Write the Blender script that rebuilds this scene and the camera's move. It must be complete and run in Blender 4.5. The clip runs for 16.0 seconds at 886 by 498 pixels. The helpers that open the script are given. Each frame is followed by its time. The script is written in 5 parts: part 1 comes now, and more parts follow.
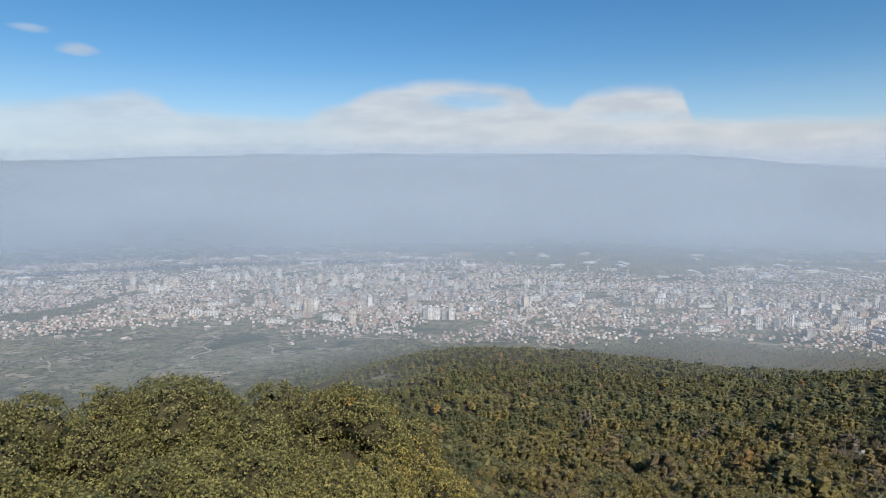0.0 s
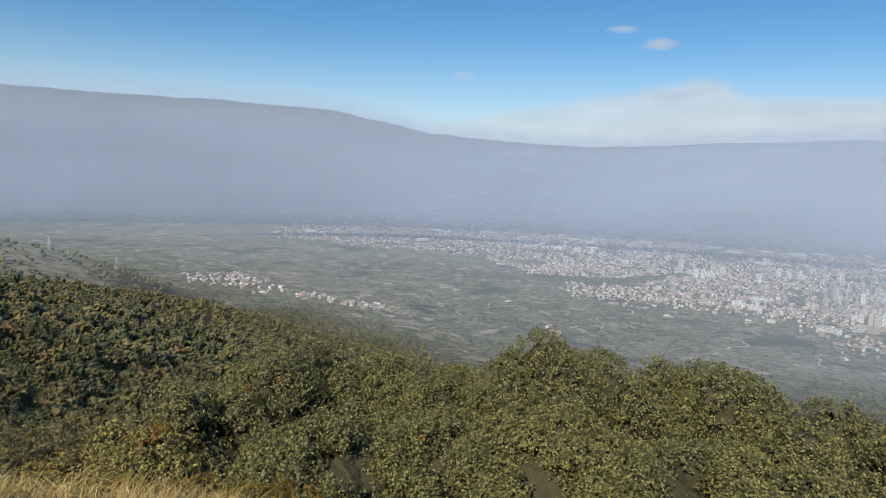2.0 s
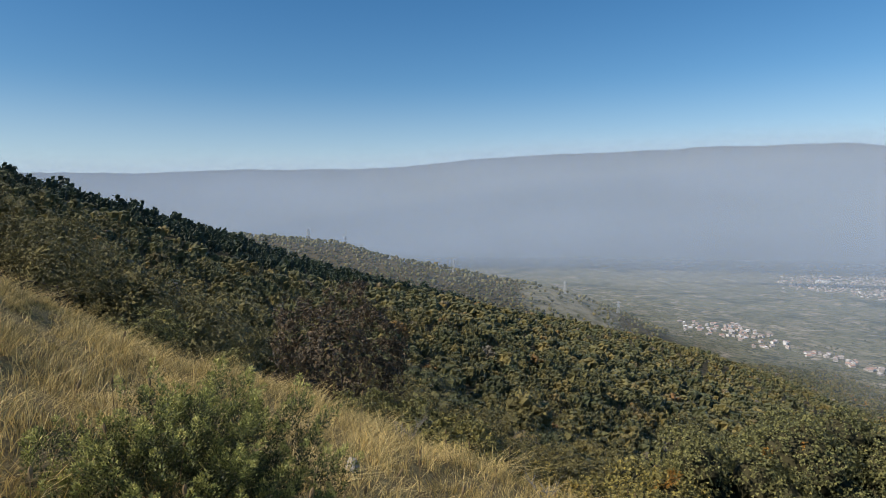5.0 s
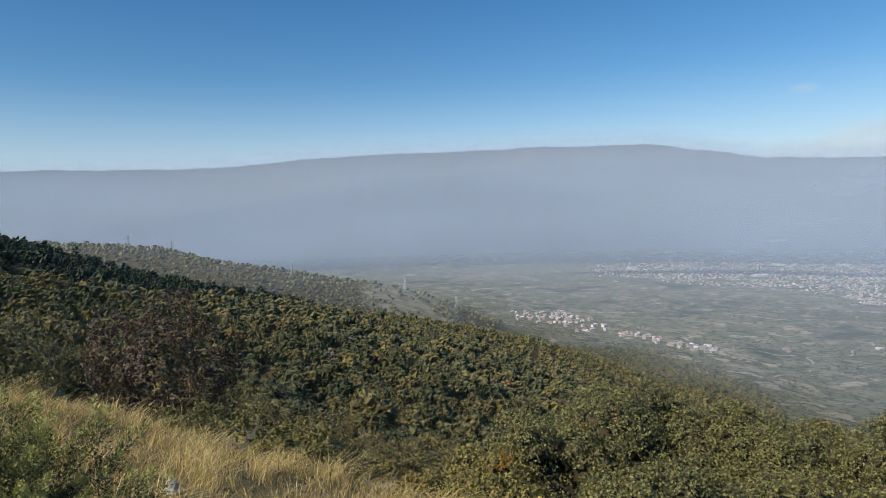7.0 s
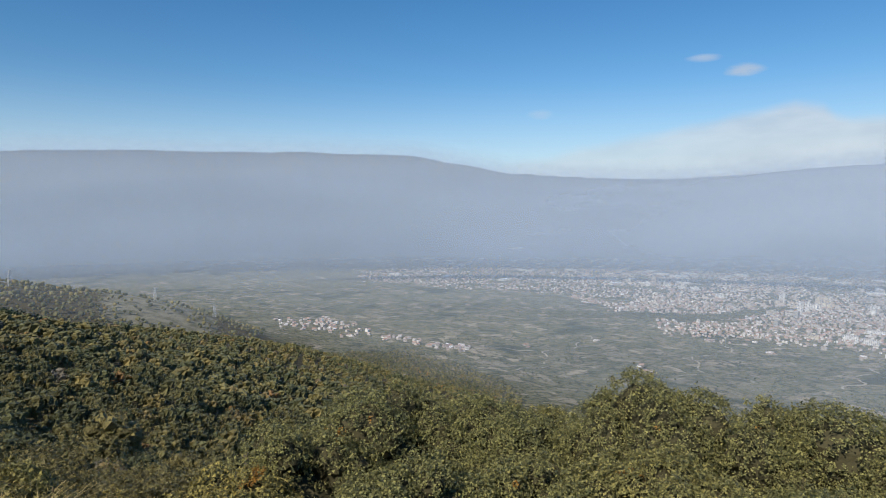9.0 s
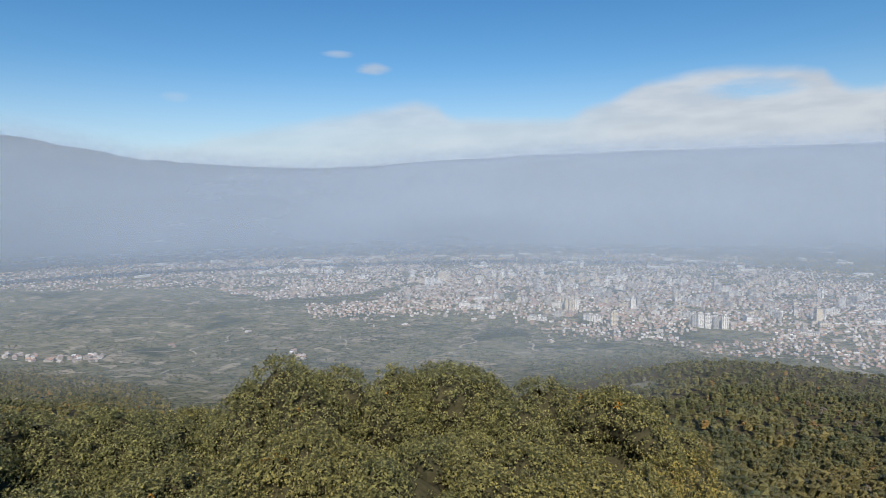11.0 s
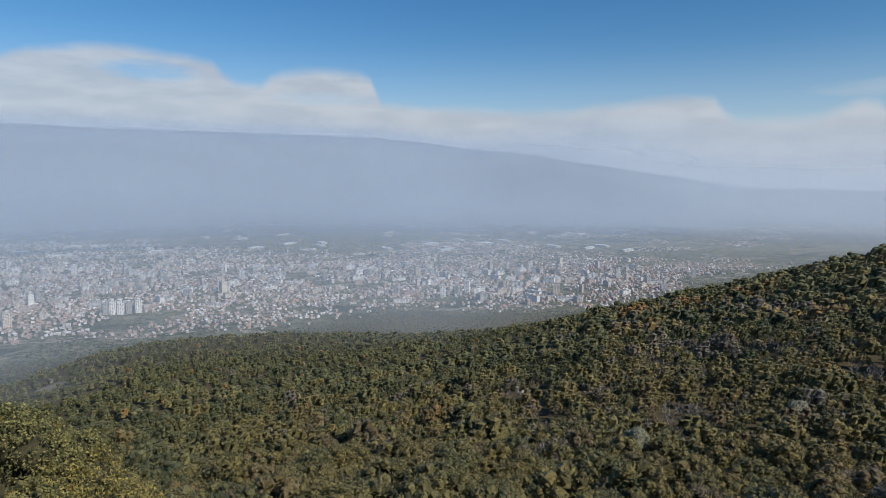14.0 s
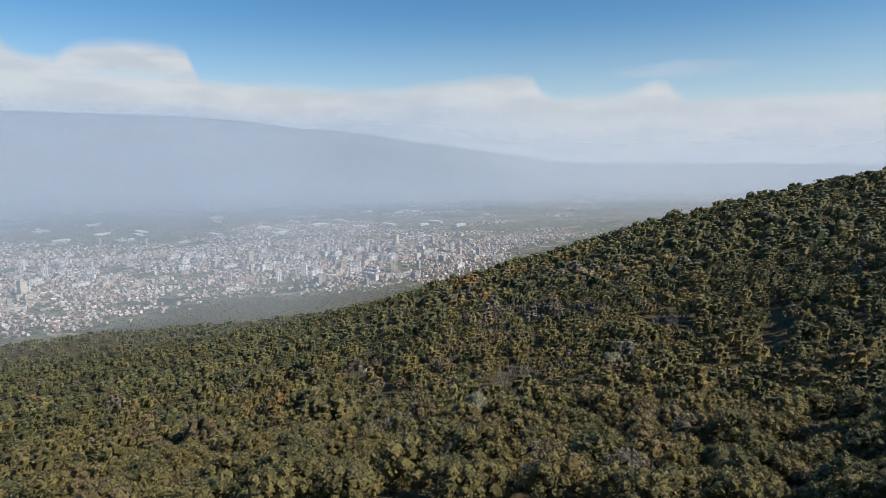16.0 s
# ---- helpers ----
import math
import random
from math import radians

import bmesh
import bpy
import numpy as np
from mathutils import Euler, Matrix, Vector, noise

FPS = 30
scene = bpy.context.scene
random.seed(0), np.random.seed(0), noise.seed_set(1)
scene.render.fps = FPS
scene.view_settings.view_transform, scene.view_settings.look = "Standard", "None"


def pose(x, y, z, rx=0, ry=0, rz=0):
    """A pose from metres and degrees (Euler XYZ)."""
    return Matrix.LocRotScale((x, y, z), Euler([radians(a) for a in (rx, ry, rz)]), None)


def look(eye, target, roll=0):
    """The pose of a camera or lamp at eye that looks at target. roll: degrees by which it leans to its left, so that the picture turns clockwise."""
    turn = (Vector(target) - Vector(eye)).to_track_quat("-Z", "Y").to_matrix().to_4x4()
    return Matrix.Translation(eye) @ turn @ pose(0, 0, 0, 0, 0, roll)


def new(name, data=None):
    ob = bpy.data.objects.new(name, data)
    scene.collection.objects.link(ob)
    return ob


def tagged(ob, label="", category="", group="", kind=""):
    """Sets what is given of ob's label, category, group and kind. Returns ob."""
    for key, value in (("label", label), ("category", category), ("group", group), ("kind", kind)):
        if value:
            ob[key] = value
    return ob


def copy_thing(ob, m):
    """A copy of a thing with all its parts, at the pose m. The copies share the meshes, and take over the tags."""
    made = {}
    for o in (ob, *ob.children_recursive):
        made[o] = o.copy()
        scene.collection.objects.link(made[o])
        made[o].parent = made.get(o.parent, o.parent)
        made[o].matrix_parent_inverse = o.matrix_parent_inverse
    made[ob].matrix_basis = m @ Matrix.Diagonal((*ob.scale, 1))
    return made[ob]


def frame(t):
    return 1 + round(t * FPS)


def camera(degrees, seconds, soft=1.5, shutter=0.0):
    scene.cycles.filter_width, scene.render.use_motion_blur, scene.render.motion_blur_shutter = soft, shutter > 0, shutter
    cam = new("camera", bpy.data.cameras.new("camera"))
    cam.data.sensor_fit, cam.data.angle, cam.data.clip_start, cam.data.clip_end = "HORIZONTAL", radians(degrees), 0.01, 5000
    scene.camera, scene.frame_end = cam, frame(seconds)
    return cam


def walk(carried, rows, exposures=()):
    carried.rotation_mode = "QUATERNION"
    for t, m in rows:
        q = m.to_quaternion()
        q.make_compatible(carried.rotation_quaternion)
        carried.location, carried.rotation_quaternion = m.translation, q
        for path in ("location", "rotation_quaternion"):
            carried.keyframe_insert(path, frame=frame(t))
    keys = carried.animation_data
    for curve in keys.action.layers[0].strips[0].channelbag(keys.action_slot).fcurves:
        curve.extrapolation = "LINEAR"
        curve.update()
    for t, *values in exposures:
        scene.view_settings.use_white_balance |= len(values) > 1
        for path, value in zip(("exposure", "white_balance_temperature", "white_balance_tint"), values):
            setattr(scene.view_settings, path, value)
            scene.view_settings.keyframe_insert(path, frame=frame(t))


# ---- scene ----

# The overlook: the eye is the origin, the plain lies 300 m below it. Bearings in degrees, 0 = +y, right positive.
ARM = 0.6
TURNS = (
    # seconds, bearing, pitch, lean
    (0, 0.28, -4.77, 0.27),
    (0.5, -9.90, -5.83, 0.62),
    (1, -21.03, -6.29, 0.39),
    (1.5, -34.65, -6.45, -0.74),
    (2, -46.60, -6.82, -2.35),
    (2.5, -56.75, -6.68, -2.09),
    (3, -63.88, -7.15, -2.74),
    (3.5, -69.20, -8.32, -2.16),
    (4, -71.93, -7.34, 0.23),
    (4.5, -79.26, -5.05, 0.86),
    (4.7, -84.21, -3.93, 0.62),
    (5.2, -91.52, -3.03, 0.67),
    (5.6, -93.23, -2.74, 0.81),
    (6.1, -89.04, -2.65, 1.14),
    (6.5, -82.14, -2.76, 1.48),
    (6.8, -77.57, -3.10, 1.68),
    (7, -75.06, -3.50, 1.74),
    (7.5, -70.09, -4.11, 1.38),
    (8, -64.14, -3.80, -0.25),
    (8.2, -63.11, -3.28, -0.44),
    (8.7, -58.70, -3.04, -0.12),
    (9.2, -50.65, -3.53, 0.40),
    (9.7, -42.21, -4.22, 0.82),
    (10, -37.39, -4.61, 1.07),
    (10.3, -33.27, -4.76, 1.19),
    (10.5, -30.68, -4.94, 1.01),
    (11, -23.09, -4.60, 0.81),
    (11.5, -15.75, -4.29, 0.60),
    (12, -7.16, -5.09, 0.36),
    (12.5, 1.50, -6.70, 0.22),
    (13, 9.13, -7.05, -0.68),
    (13.5, 17.39, -6.93, -0.25),
    (14, 27.00, -6.53, -0.13),
    (14.5, 36.15, -6.14, -0.77),
    (15, 44.10, -6.05, -0.72),
    (15.5, 46.59, -7.52, 0.18),
    (16, 41.72, -8.49, 0.89),
)


def eye_pose(bearing, pitch, lean):
    a, p = radians(bearing), radians(pitch)
    eye = Vector((ARM * math.sin(a), ARM * math.cos(a), 0.0))
    way = Vector((math.sin(a) * math.cos(p), math.cos(a) * math.cos(p), math.sin(p)))
    return look(eye, eye + 10 * way, -lean)


cam = camera(69.74, 16.0, soft=0.8)
walk(cam, [(t, eye_pose(a, p, r)) for t, a, p, r in TURNS],
     [(0.0, 0.0, 6620, 10), (2.0, 0.0, 6680, 10), (3.0, 0.0, 6700, 10), (4.7, 0.0, 6720, 10), (6.8, 0.0, 6560, 10), (8.2, 0.0, 6560, 10), (10.5, 0.0, 6540, 10),
      (11.0, -0.03, 6560, 10), (11.5, -0.08, 6480, 10), (12.0, -0.17, 6300, 10), (12.5, -0.22, 6300, 10), (14.5, -0.25, 6200, 10), (15.0, -0.25, 6200, 10), (15.5, -0.12, 6330, 10), (16.0, 0.0, 6590, 10)])

# ---- light ----
SUN_BEARING, SUN_HEIGHT = 156.0, 38.0
world = bpy.data.worlds.new("sky")
scene.world = world
world.use_nodes = True


def node(tree, kind, inputs=None, attribute="", operation="", feature=""):
    n = tree.nodes.new(kind)
    if attribute:
        n.attribute_name = attribute
    if operation:
        n.operation = operation
    if feature:
        n.voronoi_dimensions, n.feature = "2D", feature
    for k, v in (inputs or {}).items():
        sock = n.inputs[k]
        if isinstance(v, bpy.types.NodeSocket):
            tree.links.new(v, sock)
        else:
            sock.default_value = v
    return n


def math_node(tree, op, a, b=0.0, c=0.0, clamp=False):
    n = tree.nodes.new("ShaderNodeMath")
    n.operation, n.use_clamp = op, clamp
    for i, v in enumerate((a, b, c)):
        if isinstance(v, bpy.types.NodeSocket):
            tree.links.new(v, n.inputs[i])
        else:
            n.inputs[i].default_value = v
    return n.outputs[0]


def ramp(tree, fac, stops, interpolation="LINEAR"):
    n = tree.nodes.new("ShaderNodeValToRGB")
    n.color_ramp.interpolation = interpolation
    els = n.color_ramp.elements
    while len(els) < len(stops):
        els.new(0.5)
    for e, (p, c) in zip(els, stops):
        e.position = p
        e.color = (c, c, c, 1) if isinstance(c, (int, float)) else (*c, 1)
    tree.links.new(fac, n.inputs[0])
    return n.outputs[0]


def mix_rgb(tree, fac, a, b, blend="MIX"):
    n = tree.nodes.new("ShaderNodeMix")
    n.data_type, n.blend_type, n.clamp_factor = "RGBA", blend, True
    for k, v in ((0, fac), (6, a), (7, b)):
        if isinstance(v, bpy.types.NodeSocket):
            tree.links.new(v, n.inputs[k])
        else:
            n.inputs[k].default_value = (*v, 1) if isinstance(v, tuple) else v
    return n.outputs[2]


def smooth(tree, x, lo, hi):
    n = tree.nodes.new("ShaderNodeMapRange")
    n.interpolation_type = "SMOOTHSTEP"
    for k, v in (("Value", x), ("From Min", lo), ("From Max", hi)):
        if isinstance(v, bpy.types.NodeSocket):
            tree.links.new(v, n.inputs[k])
        else:
            n.inputs[k].default_value = v
    return n.outputs["Result"]


wt = world.node_tree
wt.nodes.clear()
sky = node(wt, "ShaderNodeTexSky")
sky.sky_type, sky.sun_disc, sky.sun_elevation, sky.sun_rotation = "NISHITA", False, radians(SUN_HEIGHT), radians(SUN_BEARING)
sky.altitude, sky.air_density, sky.dust_density, sky.ozone_density = 600.0, 1.0, 0.3, 2.0
coord = node(wt, "ShaderNodeTexCoord").outputs["Generated"]
sep = node(wt, "ShaderNodeSeparateXYZ", {0: coord}).outputs
rise = math_node(wt, "MULTIPLY", math_node(wt, "ARCSINE", sep[2]), 57.2958)          # height in degrees
turn = math_node(wt, "MULTIPLY", math_node(wt, "ARCTAN2", sep[0], sep[1]), 57.2958)  # bearing in degrees
span = math_node(wt, "MULTIPLY_ADD", turn, 1 / 240.0, 0.5)                          # -120..120 -> 0..1


def by_bearing(pairs):
    """A smooth value over the bearing, 0..12 degrees kept as 0..1."""
    return math_node(wt, "MULTIPLY", ramp(wt, span, [((a + 120) / 240, v / 12) for a, v in pairs], "EASE"), 12.0)


flat = node(wt, "ShaderNodeCombineXYZ", {0: math_node(wt, "MULTIPLY", turn, 0.08), 1: math_node(wt, "MULTIPLY", rise, 0.30), 2: 0.0}).outputs[0]
billow = node(wt, "ShaderNodeTexNoise", {"Vector": flat, "Scale": 1.6, "Detail": 6.0, "Roughness": 0.55, "Distortion": 0.4}).outputs["Fac"]
wisp = node(wt, "ShaderNodeTexNoise", {"Vector": flat, "Scale": 4.5, "Detail": 5.0, "Roughness": 0.6}).outputs["Fac"]
swell = math_node(wt, "ADD", math_node(wt, "MULTIPLY_ADD", billow, 2.6, -1.3), math_node(wt, "MULTIPLY_ADD", wisp, 1.0, -0.5))
# the long cloud bank that lies over the mountains
top = by_bearing([(-54, 2.6), (-46, 4.8), (-41, 6.0), (-37, 6.6), (-32, 7.4), (-29, 8.1), (-25.4, 8.8), (-23.6, 8.4), (-22, 7.3), (-12.3, 6.9), (-9.4, 8.1), (-5, 9.7), (-0.6, 10.3), (4.8, 10.0),
                  (7.6, 9.5), (9, 8.0), (11.3, 7.8), (12.7, 8.9), (16, 9.3), (20.3, 9.1), (21.6, 6.6), (26, 6.3), (38, 5.8), (40.3, 6.4), (47, 6.8), (50, 6.6), (51, 4.8), (56.5, 4.8), (60.5, 6.1), (62.5, 4.3), (72, 4.3)])
over = math_node(wt, "SUBTRACT", math_node(wt, "ADD", top, math_node(wt, "MULTIPLY", swell, 0.30)), rise)
bank = smooth(wt, over, -0.2, 1.0)
thick = by_bearing([(-60, 1.0), (-40, 5.5), (-25, 8.0), (-14, 8.5), (-5, 10.6), (20, 11.4), (100, 11.4)])
bank = math_node(wt, "MULTIPLY", bank, math_node(wt, "MULTIPLY", thick, 1 / 12.0))


def puff(bearing, height, wide, high, strength):
    u = math_node(wt, "MULTIPLY", math_node(wt, "SUBTRACT", turn, bearing), 1.0 / wide)
    v = math_node(wt, "MULTIPLY", math_node(wt, "SUBTRACT", rise, height), 1.0 / high)
    d = math_node(wt, "ADD", math_node(wt, "MULTIPLY", u, u), math_node(wt, "MULTIPLY", v, v))
    d = math_node(wt, "ADD", d, math_node(wt, "MULTIPLY_ADD", wisp, 1.6, -0.8))
    return math_node(wt, "MULTIPLY", smooth(wt, d, 1.25, -0.35), strength)


def gap(bearing, height, wide, high, strength):
    return math_node(wt, "SUBTRACT", 1.0, puff(bearing, height, wide, high, strength))


bank = math_node(wt, "MULTIPLY", bank, gap(2.8, 8.3, 4.2, 0.95, 0.85))
bank = math_node(wt, "MULTIPLY", bank, gap(17.0, 6.6, 5.0, 0.7, 0.35))
cloud = bank
for p in ((-29.0, 11.25, 1.6, 0.55, 0.8), (-32.1, 12.4, 1.5, 0.35, 0.5), (-45.5, 8.5, 1.2, 0.5, 0.3), (62.0, 6.6, 6.0, 0.8, 0.35)):
    cloud = math_node(wt, "MAXIMUM", cloud, puff(*p))
light_part = node(wt, "ShaderNodeTexNoise", {"Vector": flat, "Scale": 2.4, "Detail": 4.0, "Roughness": 0.5}).outputs["Fac"]
cloud_tone = mix_rgb(wt, smooth(wt, light_part, 0.35, 0.65), (5.0, 5.3, 5.75), (6.0, 6.2, 6.45))
veil = math_node(wt, "MULTIPLY", smooth(wt, rise, 12.0, 0.0), 0.6)
deep = node(wt, "ShaderNodeHueSaturation", {"Color": sky.outputs[0], "Saturation": 1.35}).outputs[0]
clear = mix_rgb(wt, veil, deep, (4.6, 5.5, 6.9))
tone = mix_rgb(wt, math_node(wt, "MULTIPLY", cloud, 0.9), clear, cloud_tone)
back = node(wt, "ShaderNodeBackground", {"Color": tone, "Strength": 0.112})
node(wt, "ShaderNodeOutputWorld", {"Surface": back.outputs[0]})

sun_data = bpy.data.lights.new("sun", "SUN")
sun_data.energy, sun_data.angle, sun_data.color = 4.8, radians(0.6), (1.0, 0.93, 0.82)
sun = new("sun", sun_data)
sb, sh = radians(SUN_BEARING), radians(SUN_HEIGHT)
sun_way = Vector((math.sin(sb) * math.cos(sh), math.cos(sb) * math.cos(sh), math.sin(sh)))
sun.matrix_world = look(tuple(sun_way * 60), (0, 0, 0))


# ---- materials ----
def material(name, rough=0.9):
    m = bpy.data.materials.new(name)
    m.use_nodes = True
    t = m.node_tree
    b = t.nodes["Principled BSDF"]
    b.inputs["Roughness"].default_value = rough
    b.inputs["Specular IOR Level"].default_value = 0.2
    return m, t, b


def bump(t, b, height, strength=0.3, distance=0.05):
    n = node(t, "ShaderNodeBump", {"Height": height, "Strength": strength, "Distance": distance})
    t.links.new(n.outputs[0], b.inputs["Normal"])


def plain_material(name, base, other, scale=8.0, rough=0.85, relief=0.2, random_shift=0.0):
    m, t, b = material(name, rough)
    pos = node(t, "ShaderNodeNewGeometry").outputs["Position"]
    n1 = node(t, "ShaderNodeTexNoise", {"Vector": pos, "Scale": scale, "Detail": 6.0}).outputs["Fac"]
    n2 = node(t, "ShaderNodeTexNoise", {"Vector": pos, "Scale": scale * 0.12, "Detail": 3.0}).outputs["Fac"]
    f = math_node(t, "ADD", math_node(t, "MULTIPLY", n1, 0.5), math_node(t, "MULTIPLY", n2, 0.5))
    if random_shift:
        rnd = node(t, "ShaderNodeObjectInfo").outputs["Random"]
        f = math_node(t, "ADD", f, math_node(t, "MULTIPLY_ADD", rnd, random_shift, -random_shift / 2))
    t.links.new(mix_rgb(t, smooth(t, f, 0.3, 0.7), base, other), b.inputs["Base Color"])
    bump(t, b, n1, relief)
    return m


def leaf_material(name, stops, shift=0.10, through_part=0.2, vary=0.5, own=0.12, grain=2.2, relief=0.35, flush=0.0):
    """Foliage: the hue of each tree from its tint and a random of its own, leaves lighter and darker at random, shade
    between sprigs painted by noise; flush: share of turned leaves.
    """
    m, t, b = material(name, 0.48)
    b.inputs["Specular IOR Level"].default_value = 0.45
    tint = node(t, "ShaderNodeAttribute", attribute="tint").outputs["Fac"]
    rnd = node(t, "ShaderNodeObjectInfo").outputs["Random"]
    geo = node(t, "ShaderNodeNewGeometry").outputs
    leaf = geo["Random Per Island"]
    big = node(t, "ShaderNodeTexNoise", {"Vector": geo["Position"], "Scale": 0.02, "Detail": 3.0}).outputs["Fac"]
    f = math_node(t, "ADD", tint, math_node(t, "MULTIPLY_ADD", rnd, own, -own / 2))
    f = math_node(t, "ADD", f, math_node(t, "MULTIPLY_ADD", leaf, shift, -shift / 2))
    f = math_node(t, "ADD", f, math_node(t, "MULTIPLY_ADD", big, 0.36, -0.18), clamp=True)
    col = ramp(t, f, stops)
    leaf_gaps = node(t, "ShaderNodeTexNoise", {"Vector": geo["Position"], "Scale": grain, "Detail": 4.0, "Roughness": 0.75}).outputs["Fac"]
    if flush:
        spot = node(t, "ShaderNodeTexNoise", {"Vector": geo["Position"], "Scale": 1.1, "Detail": 2.0}).outputs["Fac"]
        col = mix_rgb(t, smooth(t, spot, 0.715, 0.74), col, (0.42, 0.20, 0.03))
    # random leaf tone, plus noise that paints dark shade between leaf clusters
    value = math_node(t, "ADD", math_node(t, "MULTIPLY_ADD", leaf, vary, 1.0 - vary / 2), math_node(t, "MULTIPLY_ADD", leaf_gaps, 1.9, -0.95))
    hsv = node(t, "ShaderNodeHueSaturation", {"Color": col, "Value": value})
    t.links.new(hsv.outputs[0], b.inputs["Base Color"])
    bump(t, b, leaf_gaps, 1.0, relief)
    tr = node(t, "ShaderNodeBsdfTranslucent", {"Color": hsv.outputs[0]})
    mx = node(t, "ShaderNodeMixShader", {0: through_part, 1: b.outputs[0], 2: tr.outputs[0]})
    t.links.new(mx.outputs[0], t.nodes["Material Output"].inputs[0])
    return m


WOODS = [(0.0, (0.100, 0.112, 0.050)), (0.22, (0.143, 0.138, 0.057)), (0.42, (0.194, 0.168, 0.062)), (0.58, (0.240, 0.190, 0.064)), (0.70, (0.215, 0.163, 0.074)),
         (0.80, (0.188, 0.150, 0.090)), (0.88, (0.205, 0.186, 0.152)), (0.95, (0.275, 0.195, 0.056)), (1.0, (0.26, 0.150, 0.054))]
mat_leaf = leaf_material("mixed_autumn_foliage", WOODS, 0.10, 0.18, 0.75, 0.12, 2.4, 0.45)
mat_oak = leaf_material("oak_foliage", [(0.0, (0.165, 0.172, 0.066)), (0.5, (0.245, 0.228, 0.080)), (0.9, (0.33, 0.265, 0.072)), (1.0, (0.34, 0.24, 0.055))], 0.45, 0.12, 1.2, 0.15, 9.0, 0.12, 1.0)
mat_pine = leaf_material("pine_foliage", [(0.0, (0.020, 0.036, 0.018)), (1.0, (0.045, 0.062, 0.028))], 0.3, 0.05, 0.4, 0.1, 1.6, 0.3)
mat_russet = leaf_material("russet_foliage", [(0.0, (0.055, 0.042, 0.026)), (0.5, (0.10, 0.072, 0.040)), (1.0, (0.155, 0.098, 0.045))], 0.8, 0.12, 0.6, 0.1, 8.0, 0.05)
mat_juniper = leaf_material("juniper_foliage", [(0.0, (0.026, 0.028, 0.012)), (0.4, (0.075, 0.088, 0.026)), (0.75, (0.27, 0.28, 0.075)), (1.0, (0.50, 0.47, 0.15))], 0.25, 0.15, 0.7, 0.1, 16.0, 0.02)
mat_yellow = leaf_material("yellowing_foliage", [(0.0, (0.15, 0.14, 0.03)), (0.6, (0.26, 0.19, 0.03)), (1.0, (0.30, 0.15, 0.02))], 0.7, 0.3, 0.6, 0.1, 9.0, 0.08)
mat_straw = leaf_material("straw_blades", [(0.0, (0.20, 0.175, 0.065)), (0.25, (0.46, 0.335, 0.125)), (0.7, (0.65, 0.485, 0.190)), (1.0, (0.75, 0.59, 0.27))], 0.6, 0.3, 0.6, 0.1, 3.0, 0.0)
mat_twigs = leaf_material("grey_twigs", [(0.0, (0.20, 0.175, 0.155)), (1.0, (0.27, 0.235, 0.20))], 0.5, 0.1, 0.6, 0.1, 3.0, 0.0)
mat_bark = plain_material("grey_bark", (0.10, 0.085, 0.07), (0.05, 0.042, 0.035), 14.0, 0.95, 0.6)
mat_stone = plain_material("pale_limestone", (0.42, 0.40, 0.37), (0.24, 0.23, 0.21), 9.0, 0.9, 0.6)


